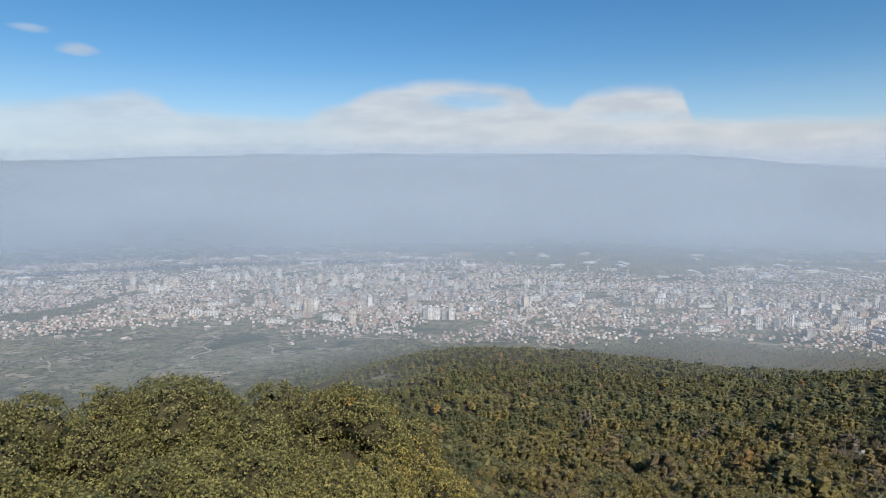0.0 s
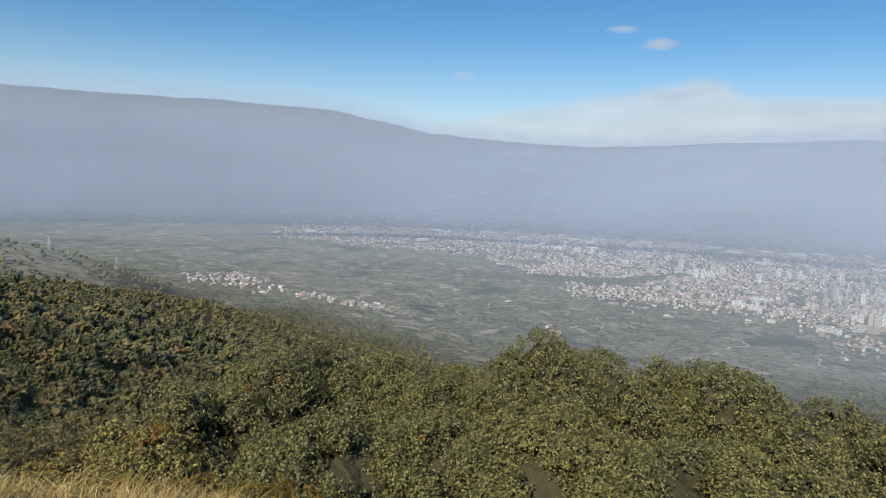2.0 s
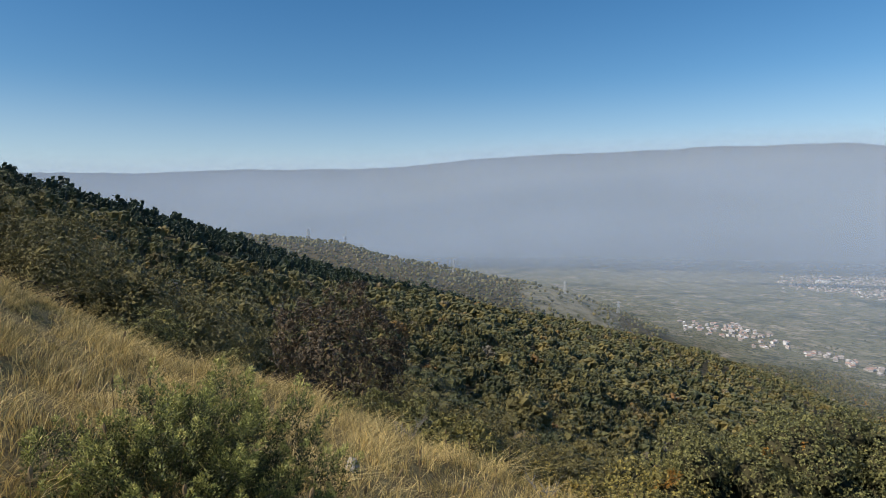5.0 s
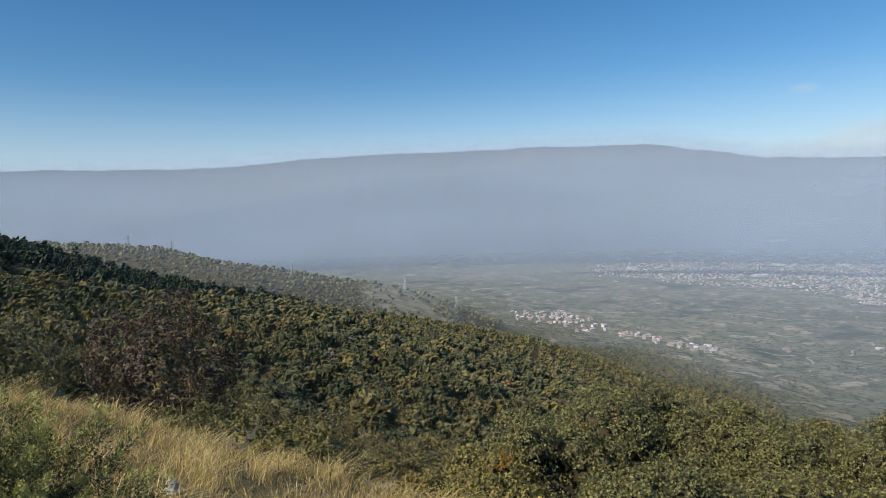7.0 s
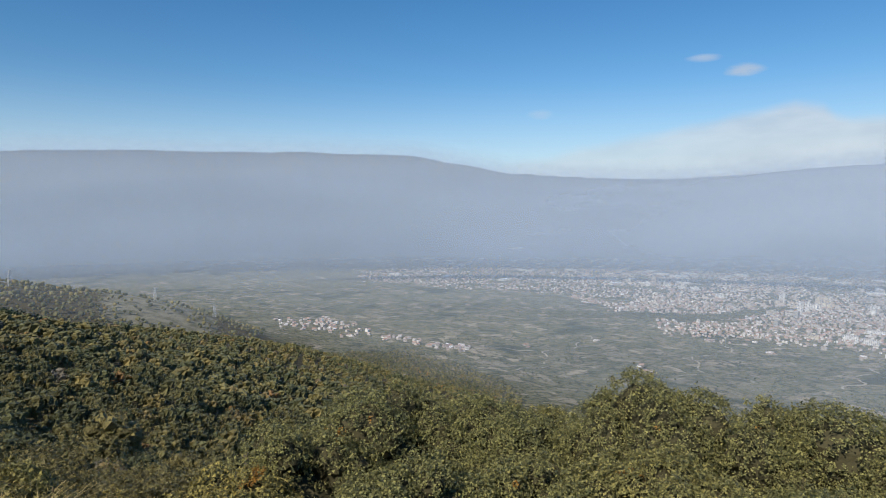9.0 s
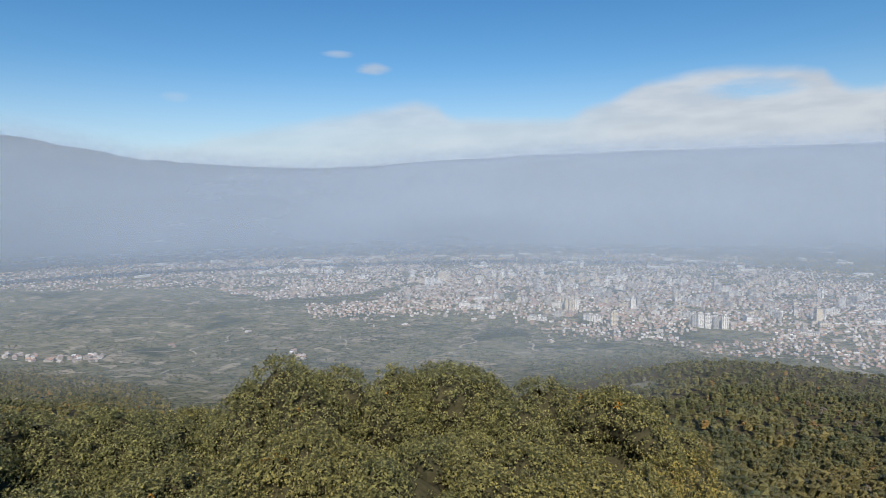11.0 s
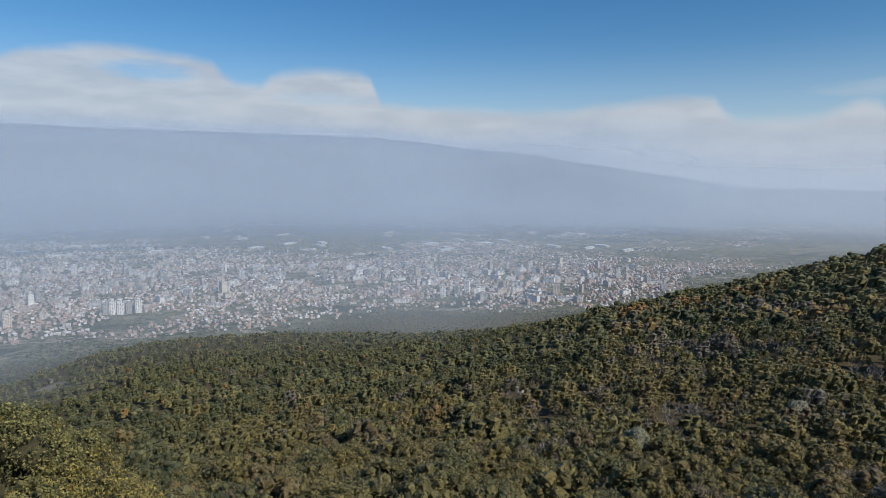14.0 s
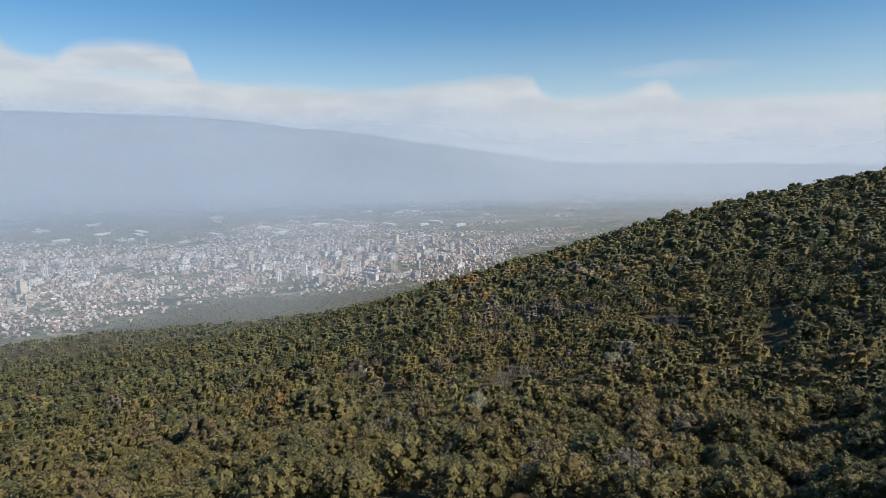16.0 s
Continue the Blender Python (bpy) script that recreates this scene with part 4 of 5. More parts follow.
def oak_crown(lobes, wide, tall, low, leaves, size):
    """A broad dome of rounded boughs. Gives the loose leaves as triangles, and the dark cores painted as shade behind
    them.
    """
    half = (tall - low) / 2
    axes, mid = np.array([wide, wide, half]), np.array([0, 0, low + half])
    d = rng.normal(size=(lobes, 3))
    d[:, 2] = np.abs(d[:, 2]) * 1.15 - 0.40
    d = unit(d)
    girth = rng.uniform(0.20, 0.36, lobes) * min(wide, half * 1.2)
    cs = mid + d * (axes - girth[:, None] * 0.9) * rng.uniform(0.80, 1.08, (lobes, 1))
    # shade cores: rough low spheres inside each bough, and one large one at the heart
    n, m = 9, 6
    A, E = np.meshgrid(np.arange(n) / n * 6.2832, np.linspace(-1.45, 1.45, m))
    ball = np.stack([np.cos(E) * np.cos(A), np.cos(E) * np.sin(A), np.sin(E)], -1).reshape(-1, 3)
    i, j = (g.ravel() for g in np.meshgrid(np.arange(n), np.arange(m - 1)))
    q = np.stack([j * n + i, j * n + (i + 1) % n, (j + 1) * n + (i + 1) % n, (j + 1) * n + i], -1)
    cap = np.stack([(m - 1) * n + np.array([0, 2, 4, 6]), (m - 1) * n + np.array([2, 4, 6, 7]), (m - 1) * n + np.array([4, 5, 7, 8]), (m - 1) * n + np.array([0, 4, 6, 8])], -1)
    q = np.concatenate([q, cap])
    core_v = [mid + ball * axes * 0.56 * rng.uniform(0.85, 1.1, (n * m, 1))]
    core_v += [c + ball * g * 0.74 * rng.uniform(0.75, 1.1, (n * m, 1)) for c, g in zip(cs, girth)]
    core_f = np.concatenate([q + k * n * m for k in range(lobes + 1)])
    # leaves, in sprays over the outside of the boughs
    sprays = leaves // 9
    pick = rng.choice(lobes, sprays * 3, p=girth ** 2 / (girth ** 2).sum())
    u = unit(rng.normal(size=(len(pick), 3)) + d[pick] * 0.7)
    p = cs[pick] + u * (girth[pick] * rng.uniform(0.86, 1.10, len(pick)))[:, None]
    inside = np.zeros(len(p), bool)
    for c, g in zip(cs, girth):
        inside |= np.linalg.norm(p - c, axis=1) < g * 0.82
    keep = np.nonzero(~inside & (p[:, 2] > low + 0.1 * tall))[0][:sprays]
    p, u = p[keep], u[keep]
    of = rng.integers(0, len(p), leaves)
    p = p[of] + rng.normal(size=(leaves, 3)) * 0.052 + u[of] * rng.gamma(1.5, 0.03, leaves)[:, None]
    nrm = unit(u[of] + 0.75 * rng.normal(size=(leaves, 3)) + np.array([0, 0, 0.2]))
    t = unit(np.cross(nrm, rng.normal(size=nrm.shape)))
    b = np.cross(nrm, t)
    w = size * rng.uniform(0.65, 1.4, (leaves, 1))
    tri = np.stack([p - t * w * 0.6 - b * w * 0.38, p + t * w * 0.7, p - t * w * 0.35 + b * w * 0.58], 1).reshape(-1, 3)
    return tri, np.concatenate(core_v), core_f


def build_oaks():
    def oak(bearing, r, top_deg, wide, tint):
        x, y, z = surface(bearing, r)
        tall = r * math.tan(radians(top_deg + 0.08)) - z
        leaf_v, core_v, core_f = oak_crown(40, wide * 1.1, tall, 0.2, int(18000 * wide), 0.053)
        root = new("oak_tree")
        mesh_object("crown", leaf_v, np.arange(len(leaf_v)).reshape(-1, 3), mat_oak, root, {"tint": ("FACE", np.full(len(leaf_v) // 3, tint))})
        mesh_object("shade_core", core_v, core_f, mat_core_shade, root)
        v = limb_mesh(rng, tall, 0.13, 9, wide * 0.7).reshape(-1, 3)
        mesh_object("trunk", v, np.arange(len(v)).reshape(-1, 4), mat_bark, root)
        root.location = (x, y, z)
        tagged(root, "broad oak with dense olive green leaves turning yellow", "tree", "oaks below the overlook")

    for row in ((-37.5, 19.5, -14.4, 2.5, 0.30), (-34.0, 20.5, -14.9, 2.3, 0.3), (-30.5, 20, -14.5, 2.6, 0.35), (-26.5, 20.5, -15.3, 2.3, 0.4), (-22.5, 20, -15.4, 2.7, 0.40), (-14.5, 19.5, -16.2, 2.7, 0.45), (-8.0, 18.5, -17.2, 2.3, 0.55),
                (-3.0, 17.5, -21.5, 1.9, 0.75), (-45.0, 22, -17.2, 2.2, 0.5), (-48.8, 19, -17.0, 2.0, 0.3), (-52.5, 20, -15.4, 2.5, 0.2), (-59.5, 18.5, -15.3, 2.5, 0.22), (-66.5, 16.5, -17.8, 2.1, 0.3),
                (-72.5, 15, -20.8, 1.7, 0.6), (-27, 15.0, -21.0, 2.3, 0.35), (-36, 15.0, -20.5, 2.3, 0.4), (-18, 15.0, -21.5, 2.3, 0.45), (-46, 15.0, -21.5, 2.2, 0.4), (-56, 14.0, -22.0, 2.1, 0.3),
                (-9.5, 14.5, -23.0, 1.9, 0.6)):
        oak(*row)


build_oaks()


# ---- bushes, juniper, dry grass on the overlook ----
def shrub(name, bearing, r, wide, tall, leaves, size, mat, label, tint=0.5, jitter=0.9, lobes=14, deep=0.15):
    x, y, z = surface(bearing, r)
    q = crown_template(rng, leaves, size, lobes, wide, tall, 0.08 * tall, (0, 0), jitter, (0.13, 0.26) if lobes > 40 else (0.2, 0.4), 0.80, 0.62 - 0.1 * (lobes > 40), 0.08, leaves // (110 if lobes > 40 else 40), (0.052 if lobes > 40 else 0.045) * wide + 0.012, int(leaves * deep))
    t = tree_thing(name, q, limb_mesh(rng, tall * 0.8, 0.03 + 0.015 * tall, 6, wide * 0.6), mat, label, "shrub", tint)
    t.location = (x, y, z - 0.03)
    return t



def juniper_bush(bearing, r, wide, tall, sprays, label):
    """A low juniper: upright plumes of needles on a lumpy dome, needles toned darker inside, fresh light green at the
    tips.
    """
    x, y, z = surface(bearing, r)
    d = rng.normal(size=(sprays, 3))
    d[:, 2] = abs(d[:, 2]) - 0.12
    d /= np.linalg.norm(d, axis=1, keepdims=True)
    lump = 0.78 + 0.26 * waves(d[:, 0] * 3 + d[:, 2] * 2, d[:, 1] * 3, 2.2, 71) + 0.08 * rng.normal(size=sprays)
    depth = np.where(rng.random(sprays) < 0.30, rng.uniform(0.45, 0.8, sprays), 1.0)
    foot = d * np.array([wide, wide, tall * 0.86]) * (lump * depth)[:, None]
    foot[:, 2] = np.maximum(foot[:, 2], 0.04)
    axis = d * 0.55 + np.array([0, 0, 0.75]) + rng.normal(size=(sprays, 3)) * 0.28
    axis /= np.linalg.norm(axis, axis=1, keepdims=True)
    long = rng.uniform(0.13, 0.27, sprays)
    per = 150
    k = np.repeat(np.arange(sprays), per)
    n = len(k)
    f = rng.random(n) ** 0.8
    side = np.cross(axis[k], rng.normal(size=(n, 3)))
    side /= np.linalg.norm(side, axis=1, keepdims=True)
    girth = 0.050 * np.sin(np.clip(f * 0.8 + 0.2, 0, 1) * math.pi) ** 0.6
    p = foot[k] + axis[k] * (f * long[k])[:, None] + side * (girth * rng.uniform(0.2, 1.0, n))[:, None]
    way = axis[k] * 0.8 + side * 0.75 + rng.normal(size=(n, 3)) * 0.2
    way /= np.linalg.norm(way, axis=1, keepdims=True)
    e = np.cross(way, rng.normal(size=(n, 3)))
    e /= np.linalg.norm(e, axis=1, keepdims=True)
    w = rng.uniform(0.0032, 0.0058, (n, 1))
    q = rng.uniform(0.013, 0.026, (n, 1))
    tri = np.stack([p - e * w, p + e * w, p + way * q], 1).reshape(-1, 3)
    # tone rises from foot to tip; inner sprays are kept darker
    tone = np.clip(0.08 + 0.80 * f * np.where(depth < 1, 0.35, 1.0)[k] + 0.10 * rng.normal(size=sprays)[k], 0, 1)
    root = new("juniper_bush")
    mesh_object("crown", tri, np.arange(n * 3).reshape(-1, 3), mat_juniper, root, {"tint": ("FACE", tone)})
    v = limb_mesh(rng, tall * 0.9, 0.04, 10, wide * 0.75).reshape(-1, 3)
    mesh_object("trunk", v, np.arange(len(v)).reshape(-1, 4), mat_bark, root)
    root.location = (x, y, z - 0.03)
    tagged(root, label, "shrub")


juniper_bush(-109.3, 4.7, 0.86, 1.06, 620, "low spreading juniper bush with light green tips in dry grass")
shrub("russet_tree", -99.0, 22.0, 2.1, 22.0 * math.tan(radians(-5.2)) - surface(-99.0, 22.0)[2], 15000, 0.070, mat_russet, "thin-leaved russet brown tree above the dry grass", 0.4, 1.0, 34, 0.1)
for row in ((-88.5, 12.2, 0.8, 1.5, 0.6), (-84.5, 12.6, 1.0, 1.6, 0.8), (-80.0, 11.8, 0.8, 1.1, 0.85), (-70.5, 11.6, 1.0, 1.2, 0.85), (-92.5, 13.4, 0.8, 1.6, 0.3), (-96.5, 14.0, 0.8, 1.3, 0.35), (-107.0, 15.5, 0.9, 1.5, 0.4), (-114.0, 16.5, 1.0, 1.6, 0.3)):
    shrub("bush", row[0], row[1], row[2], row[3], 6000, 0.045, mat_oak, "green and yellow bush at the edge of the dry grass", row[4])
for row in ((-73.5, 11.2, 0.7, 0.9, 0.6), (-65.5, 11.0, 0.9, 1.15, 0.45), (-61.0, 10.6, 0.8, 0.95, 0.5), (-76.5, 11.6, 0.6, 0.8, 0.9)):
    shrub("bush", row[0], row[1], row[2], row[3], 5000, 0.042, mat_yellow, "bush with yellow autumn leaves beside the grass slope", row[4])


def build_grass():
    """Tufts of long dry blades, swept by the wind, thinner over the stony patches."""
    tufts = 8200
    b = rng.uniform(-135, -40, tufts)
    r = np.sqrt(rng.uniform(1.7 ** 2, 15.5 ** 2, tufts))
    tx, ty = polar(b, r)
    lush = 0.7 * waves(tx, ty, 2.6, 41) + 0.5 * waves(tx, ty, 0.9, 42)
    ok = (rng.random(tufts) < straw_share(b, r)) & (lush > -0.6 + 0.45 * rng.normal(size=tufts))
    tx, ty, lush, r = tx[ok], ty[ok], lush[ok], r[ok]
    per = 14
    n = len(tx) * per
    k = np.repeat(np.arange(len(tx)), per)
    spread = rng.uniform(0.03, 0.11, len(tx))[k]
    ox, oy = rng.normal(size=n) * spread, rng.normal(size=n) * spread
    x, y = tx[k] + ox, ty[k] + oy
    z = height(x, y) - 0.02
    tall = np.clip((0.18 + 0.12 * lush)[k] * rng.uniform(0.4, 1.3, n) + 0.02, 0.04, 0.5)
    sway = rng.normal(size=(len(tx), 2)) * 0.62 + np.array([-0.1, 0.18])
    lean = sway[k] + rng.normal(size=(n, 2)) * 0.30 + np.stack([ox, oy], -1) * 3.0
    a = rng.uniform(0, 6.28, n)
    w = rng.uniform(0.0014, 0.0034, n) * (0.8 + 0.07 * r[k])
    s = np.stack([np.cos(a) * w, np.sin(a) * w, 0 * a], -1)
    p0 = np.stack([x, y, z], -1)
    p1 = p0 + np.stack([lean[:, 0] * tall * 0.35, lean[:, 1] * tall * 0.35, tall * 0.62], -1)
    p2 = p0 + np.stack([lean[:, 0] * tall * 1.25, lean[:, 1] * tall * 1.25, tall * 0.95], -1)
    v = np.stack([p0 - s, p0 + s, p1 + s * 0.8, p1 - s * 0.8, p1 - s * 0.8, p1 + s * 0.8, p2 + s * 0.3, p2 - s * 0.3], 1)
    tone = np.clip(0.40 + 0.24 * lush + 0.22 * rng.normal(size=len(tx)), 0.0, 0.95)
    ob = mesh_object("dry_grass", v.reshape(-1, 3), np.arange(n * 8).reshape(-1, 4), mat_straw, None, {"tint": ("FACE", np.repeat(tone[k], 2))})
    tagged(ob, "long straw-coloured dry grass on the slope", "grass", kind="stuff")


build_grass()


def boulder(bearing, r, size, label):
    x, y, z = surface(bearing, r)
    bm = bmesh.new()
    bmesh.ops.create_icosphere(bm, subdivisions=3, radius=1.0)
    for v in bm.verts:
        d = 1 + 0.28 * noise.noise(v.co * 1.7 + Vector((bearing, r, 0))) + 0.08 * noise.noise(v.co * 5)
        v.co = Vector((v.co.x * size[0], v.co.y * size[1], v.co.z * size[2])) * d
    root = part("boulder", bm, mat_stone, None)
    root.location = (x, y, z + size[2] * 0.25)
    root.rotation_euler = (0, 0, bearing)
    tagged(root, label, "rock")


boulder(-97.2, 6.9, (0.09, 0.07, 0.11), "small pale limestone poking out of dry grass")
boulder(-119.5, 3.55, (0.40, 0.30, 0.17), "grey limestone outcrop beside the juniper bush")

# ---- the city on the plain ----
mat_wall = plain_material("pale_render", (0.62, 0.60, 0.56), (0.50, 0.48, 0.45), 0.6, 0.9, 0.0, 0.5)
mat_roof = plain_material("flat_roof", (0.40, 0.38, 0.36), (0.28, 0.27, 0.26), 0.5, 0.9, 0.0)
mat_glass = plain_material("dark_window_band", (0.10, 0.11, 0.13), (0.16, 0.17, 0.19), 1.0, 0.3, 0.0)


def house_material(name, stops):
    m, t, b = material(name, 0.9)
    tint = node(t, "ShaderNodeAttribute", attribute="tint").outputs["Fac"]
    rnd = node(t, "ShaderNodeObjectInfo").outputs["Random"]
    f = math_node(t, "FRACT", math_node(t, "ADD", tint, rnd))
    pos = node(t, "ShaderNodeNewGeometry").outputs["Position"]
    n = node(t, "ShaderNodeTexNoise", {"Vector": pos, "Scale": 0.4, "Detail": 4.0}).outputs["Fac"]
    hsv = node(t, "ShaderNodeHueSaturation", {"Color": ramp(t, f, stops), "Value": math_node(t, "MULTIPLY_ADD", n, 0.6, 0.7)})
    t.links.new(hsv.outputs[0], b.inputs["Base Color"])
    return m


mat_house_wall = house_material("house_render", [(0.0, (0.68, 0.63, 0.58)), (0.35, (0.50, 0.44, 0.39)), (0.6, (0.34, 0.30, 0.27)), (0.8, (0.46, 0.42, 0.39)), (1.0, (0.82, 0.80, 0.78))])
mat_tile = house_material("clay_tiles", [(0.0, (0.40, 0.24, 0.18)), (0.35, (0.44, 0.29, 0.23)), (0.6, (0.34, 0.27, 0.24)), (0.8, (0.52, 0.48, 0.45)), (0.92, (0.78, 0.77, 0.76)), (1.0, (0.42, 0.27, 0.21))])


def house_arrays(w, d, h, roof):
    """Walls and a gabled roof with eaves, centred on its foot: two arrays of quads."""
    x, y = w / 2, d / 2
    walls = [[(-x, -y, -1), (x, -y, -1), (x, -y, h), (-x, -y, h)], [(x, -y, -1), (x, y, -1), (x, y, h), (x, -y, h)],
             [(x, y, -1), (-x, y, -1), (-x, y, h), (x, y, h)], [(-x, y, -1), (-x, -y, -1), (-x, -y, h), (-x, y, h)],
             [(x, -y, h), (x, y, h), (x, 0, h + roof), (x, 0, h + roof)], [(-x, y, h), (-x, -y, h), (-x, 0, h + roof), (-x, 0, h + roof)]]
    e, g = x + 0.5, y + 0.5
    k = roof / y * 0.5
    roofs = [[(-e, -g, h - k), (e, -g, h - k), (e, 0, h + roof), (-e, 0, h + roof)], [(e, g, h - k), (-e, g, h - k), (-e, 0, h + roof), (e, 0, h + roof)]]
    return np.array(walls, float), np.array(roofs, float)


def house_fields():
    """Where houses stand: streets of the town and the villages round it."""
    x, y, r, b = scatter(13.0, 1250, 4200, -75, 56)
    near_edge = np.interp(b, [-75, -60, -53, -48, -43, -40.5, -36, -34.7, -28, -18.8, -14, -10, -5, 5, 10, 15, 22, 27, 31, 37, 42, 46, 50, 58], [2900, 2700, 2463, 2350, 2350, 1930, 1930, 1590, 1600, 1620, 1420, 1330, 1300, 1250, 1240, 1310, 1400, 1450, 1390, 1400, 1460, 1550, 2000, 2300])
    far_edge = np.interp(b, [-75, -57, -54, -45, -32, -17, -10, -3, 1, 8, 14, 20, 25, 32, 40, 47, 58], [3300, 3300, 3800, 4100, 4100, 3900, 3500, 3300, 3100, 2700, 2450, 2400, 2900, 2900, 2450, 2300, 2200])
    dens = step(b, -63.5, -58.5) * step(r, near_edge - 70, near_edge + 110) * (1 - step(r, far_edge - 150, far_edge + 150))
    dens *= np.where(b < -42, 0.6, 0.85)
    dens *= np.where(r > 2250, 0.6, 1.0)
    dens *= 1 - green_belt(b, r)
    parks = waves(x, y, 420.0, 51) + 0.6 * waves(x, y, 150.0, 52)
    dens *= 1 - step(parks, 0.25, 0.8)
    far_out = (1 - step(b, 4, 7) * (1 - step(b, 23, 25))) * step(r, far_edge, far_edge + 100) * step(waves(x, y, 500.0, 53), 0.3, 0.6) * 0.35
    keep = rng.random(len(x)) < np.maximum(dens, far_out)
    return x[keep], y[keep], r[keep]


def build_houses():
    x, y, r = house_fields()
    wv, wt_, rv, rt = [], [], [], []
    kinds = [house_arrays(*k) for k in ((5.0, 4.6, 2.6, 1.7), (6.0, 5, 2.4, 1.8), (4.6, 4.6, 3.4, 1.5), (9.5, 5, 2.4, 1.6), (5.4, 5.4, 4.2, 1.6))]
    grid = np.radians(12 + 14 * np.round(waves(x, y, 700.0, 61) * 2) / 2)
    turn_ = grid + np.where(rng.random(len(x)) < 0.5, 0, math.pi / 2) + 0.08 * rng.normal(size=len(x))
    z = height(x, y)
    pick = rng.integers(0, len(kinds), len(x))
    tint = rng.random(len(x))
    c, s = np.cos(turn_), np.sin(turn_)
    for k, (wa, ra) in enumerate(kinds):
        m = pick == k
        for arr, vs, ts in ((wa, wv, wt_), (ra, rv, rt)):
            f = arr.reshape(-1, 3)
            px = f[None, :, 0] * c[m, None] - f[None, :, 1] * s[m, None] + x[m, None]
            py = f[None, :, 0] * s[m, None] + f[None, :, 1] * c[m, None] + y[m, None]
            pz = f[None, :, 2] + z[m, None]
            vs.append(np.stack([px, py, pz], -1).reshape(-1, 3))
            ts.append(np.repeat(tint[m], len(arr)))
    v = np.concatenate(wv)
    town = mesh_object("town_houses", v, np.arange(len(v)).reshape(-1, 4), mat_house_wall, None, {"tint": ("FACE", np.concatenate(wt_))})
    tagged(town, "rows of small pale rendered town houses with tiled roofs", "houses", kind="stuff")
    v = np.concatenate(rv)
    roofs = mesh_object("tiled_roofs", v, np.arange(len(v)).reshape(-1, 4), mat_tile, town, {"tint": ("FACE", np.concatenate(rt))})
    tagged(roofs, "red and brown clay tiled roofs", kind="stuff")


build_houses()


def house_thing(w, d, h, roof, label):
    root = new("house")
    for name, arr, mat in (("wall", house_arrays(w, d, h, roof)[0], mat_house_wall), ("roof", house_arrays(w, d, h, roof)[1], mat_tile)):
        v = arr.reshape(-1, 3)
        mesh_object(name, v, np.arange(len(v)).reshape(-1, 4), mat, root)
    bm = bmesh.new()
    bmesh.ops.create_cube(bm, size=1.0, matrix=Matrix.Translation((w * 0.2, d * 0.12, h + roof * 0.8)) @ Matrix.Diagonal((0.6, 0.6, 1.6, 1)))
    part("chimney", bm, mat_wall, root)
    for sx in (-0.28, 0.0, 0.28):
        for sy in (-1, 1):
            bm = bmesh.new()
            bmesh.ops.create_cube(bm, size=1.0, matrix=Matrix.Translation((sx * w, sy * (d / 2 + 0.02), h * 0.55)) @ Matrix.Diagonal((1.0, 0.08, 1.1, 1)))
            part("window", bm, mat_glass, root)
    return tagged(root, label, "house", "village houses below the woods")


def build_village():
    protos = [house_thing(*k) for k in ((8, 6.5, 4.2, 1.9, "village house with pale walls and red tiled roof"), (9.5, 7, 3.6, 2.0, "white village house with brown tiled roof"), (7, 6.5, 5.4, 1.7, "tall village house with orange tiled roof"))]
    # along the road that winds down from the spur
    for k in range(130):
        b = float(rng.choice((rng.normal(-64.6, 2.1), rng.normal(-58.0, 1.5), rng.normal(-52.9, 1.0)), p=(0.60, 0.20, 0.20)))
        r = float(np.interp(b, [-70, -65, -62.8, -59.4, -55.8, -51], [1640, 1640, 1570, 1470, 1380, 1340])) + rng.normal() * (62 if b < -61 else 16)
        x, y, z = surface(b, r)
        m = Matrix.Translation((x, y, z)) @ Matrix.Rotation(rng.uniform(0, 3.14), 4, "Z")
        if k < 3:
            protos[k].matrix_basis = m
        else:
            copy_thing(protos[k % 3], m)


build_village()


def block_thing(w, d, storeys, mat, label):
    """A block of flats: walls, window bands with piers between, balconies, a roof slab and a lift house."""
    h = storeys * 2.9
    root = new("apartment_block")

    def box(name, cx, cy, cz, sx, sy, sz, m):
        bm = bmesh.new()
        bmesh.ops.create_cube(bm, size=1.0, matrix=Matrix.Translation((cx, cy, cz)) @ Matrix.Diagonal((sx, sy, sz, 1)))
        return part(name, bm, m, root)

    box("wall", 0, 0, h / 2 - 2, w, d, h + 4, mat)
    box("roof", 0, 0, h + 0.25, w + 0.6, d + 0.6, 0.5, mat_roof)
    box("lift_house", w * 0.1, 0, h + 1.7, min(6, w * 0.4), min(5, d * 0.5), 2.6, mat)
    for side in (-1, 1):
        bm = bmesh.new()
        n = max(2, int(w / 3.4))
        for s in range(storeys):
            for i in range(n):
                cx = (i + 0.5) / n * w - w / 2
                yy, z0 = side * (d / 2 + 0.04), s * 2.9 + 0.85
                ring = [bm.verts.new((cx - side * 0.95, yy, z0)), bm.verts.new((cx + side * 0.95, yy, z0)), bm.verts.new((cx + side * 0.95, yy, z0 + 1.5)), bm.verts.new((cx - side * 0.95, yy, z0 + 1.5))]
                bm.faces.new(ring[::-1] if side > 0 else ring)
        part("windows", bm, mat_glass, root)
    return tagged(root, label, "apartment block", "blocks of flats in the town")


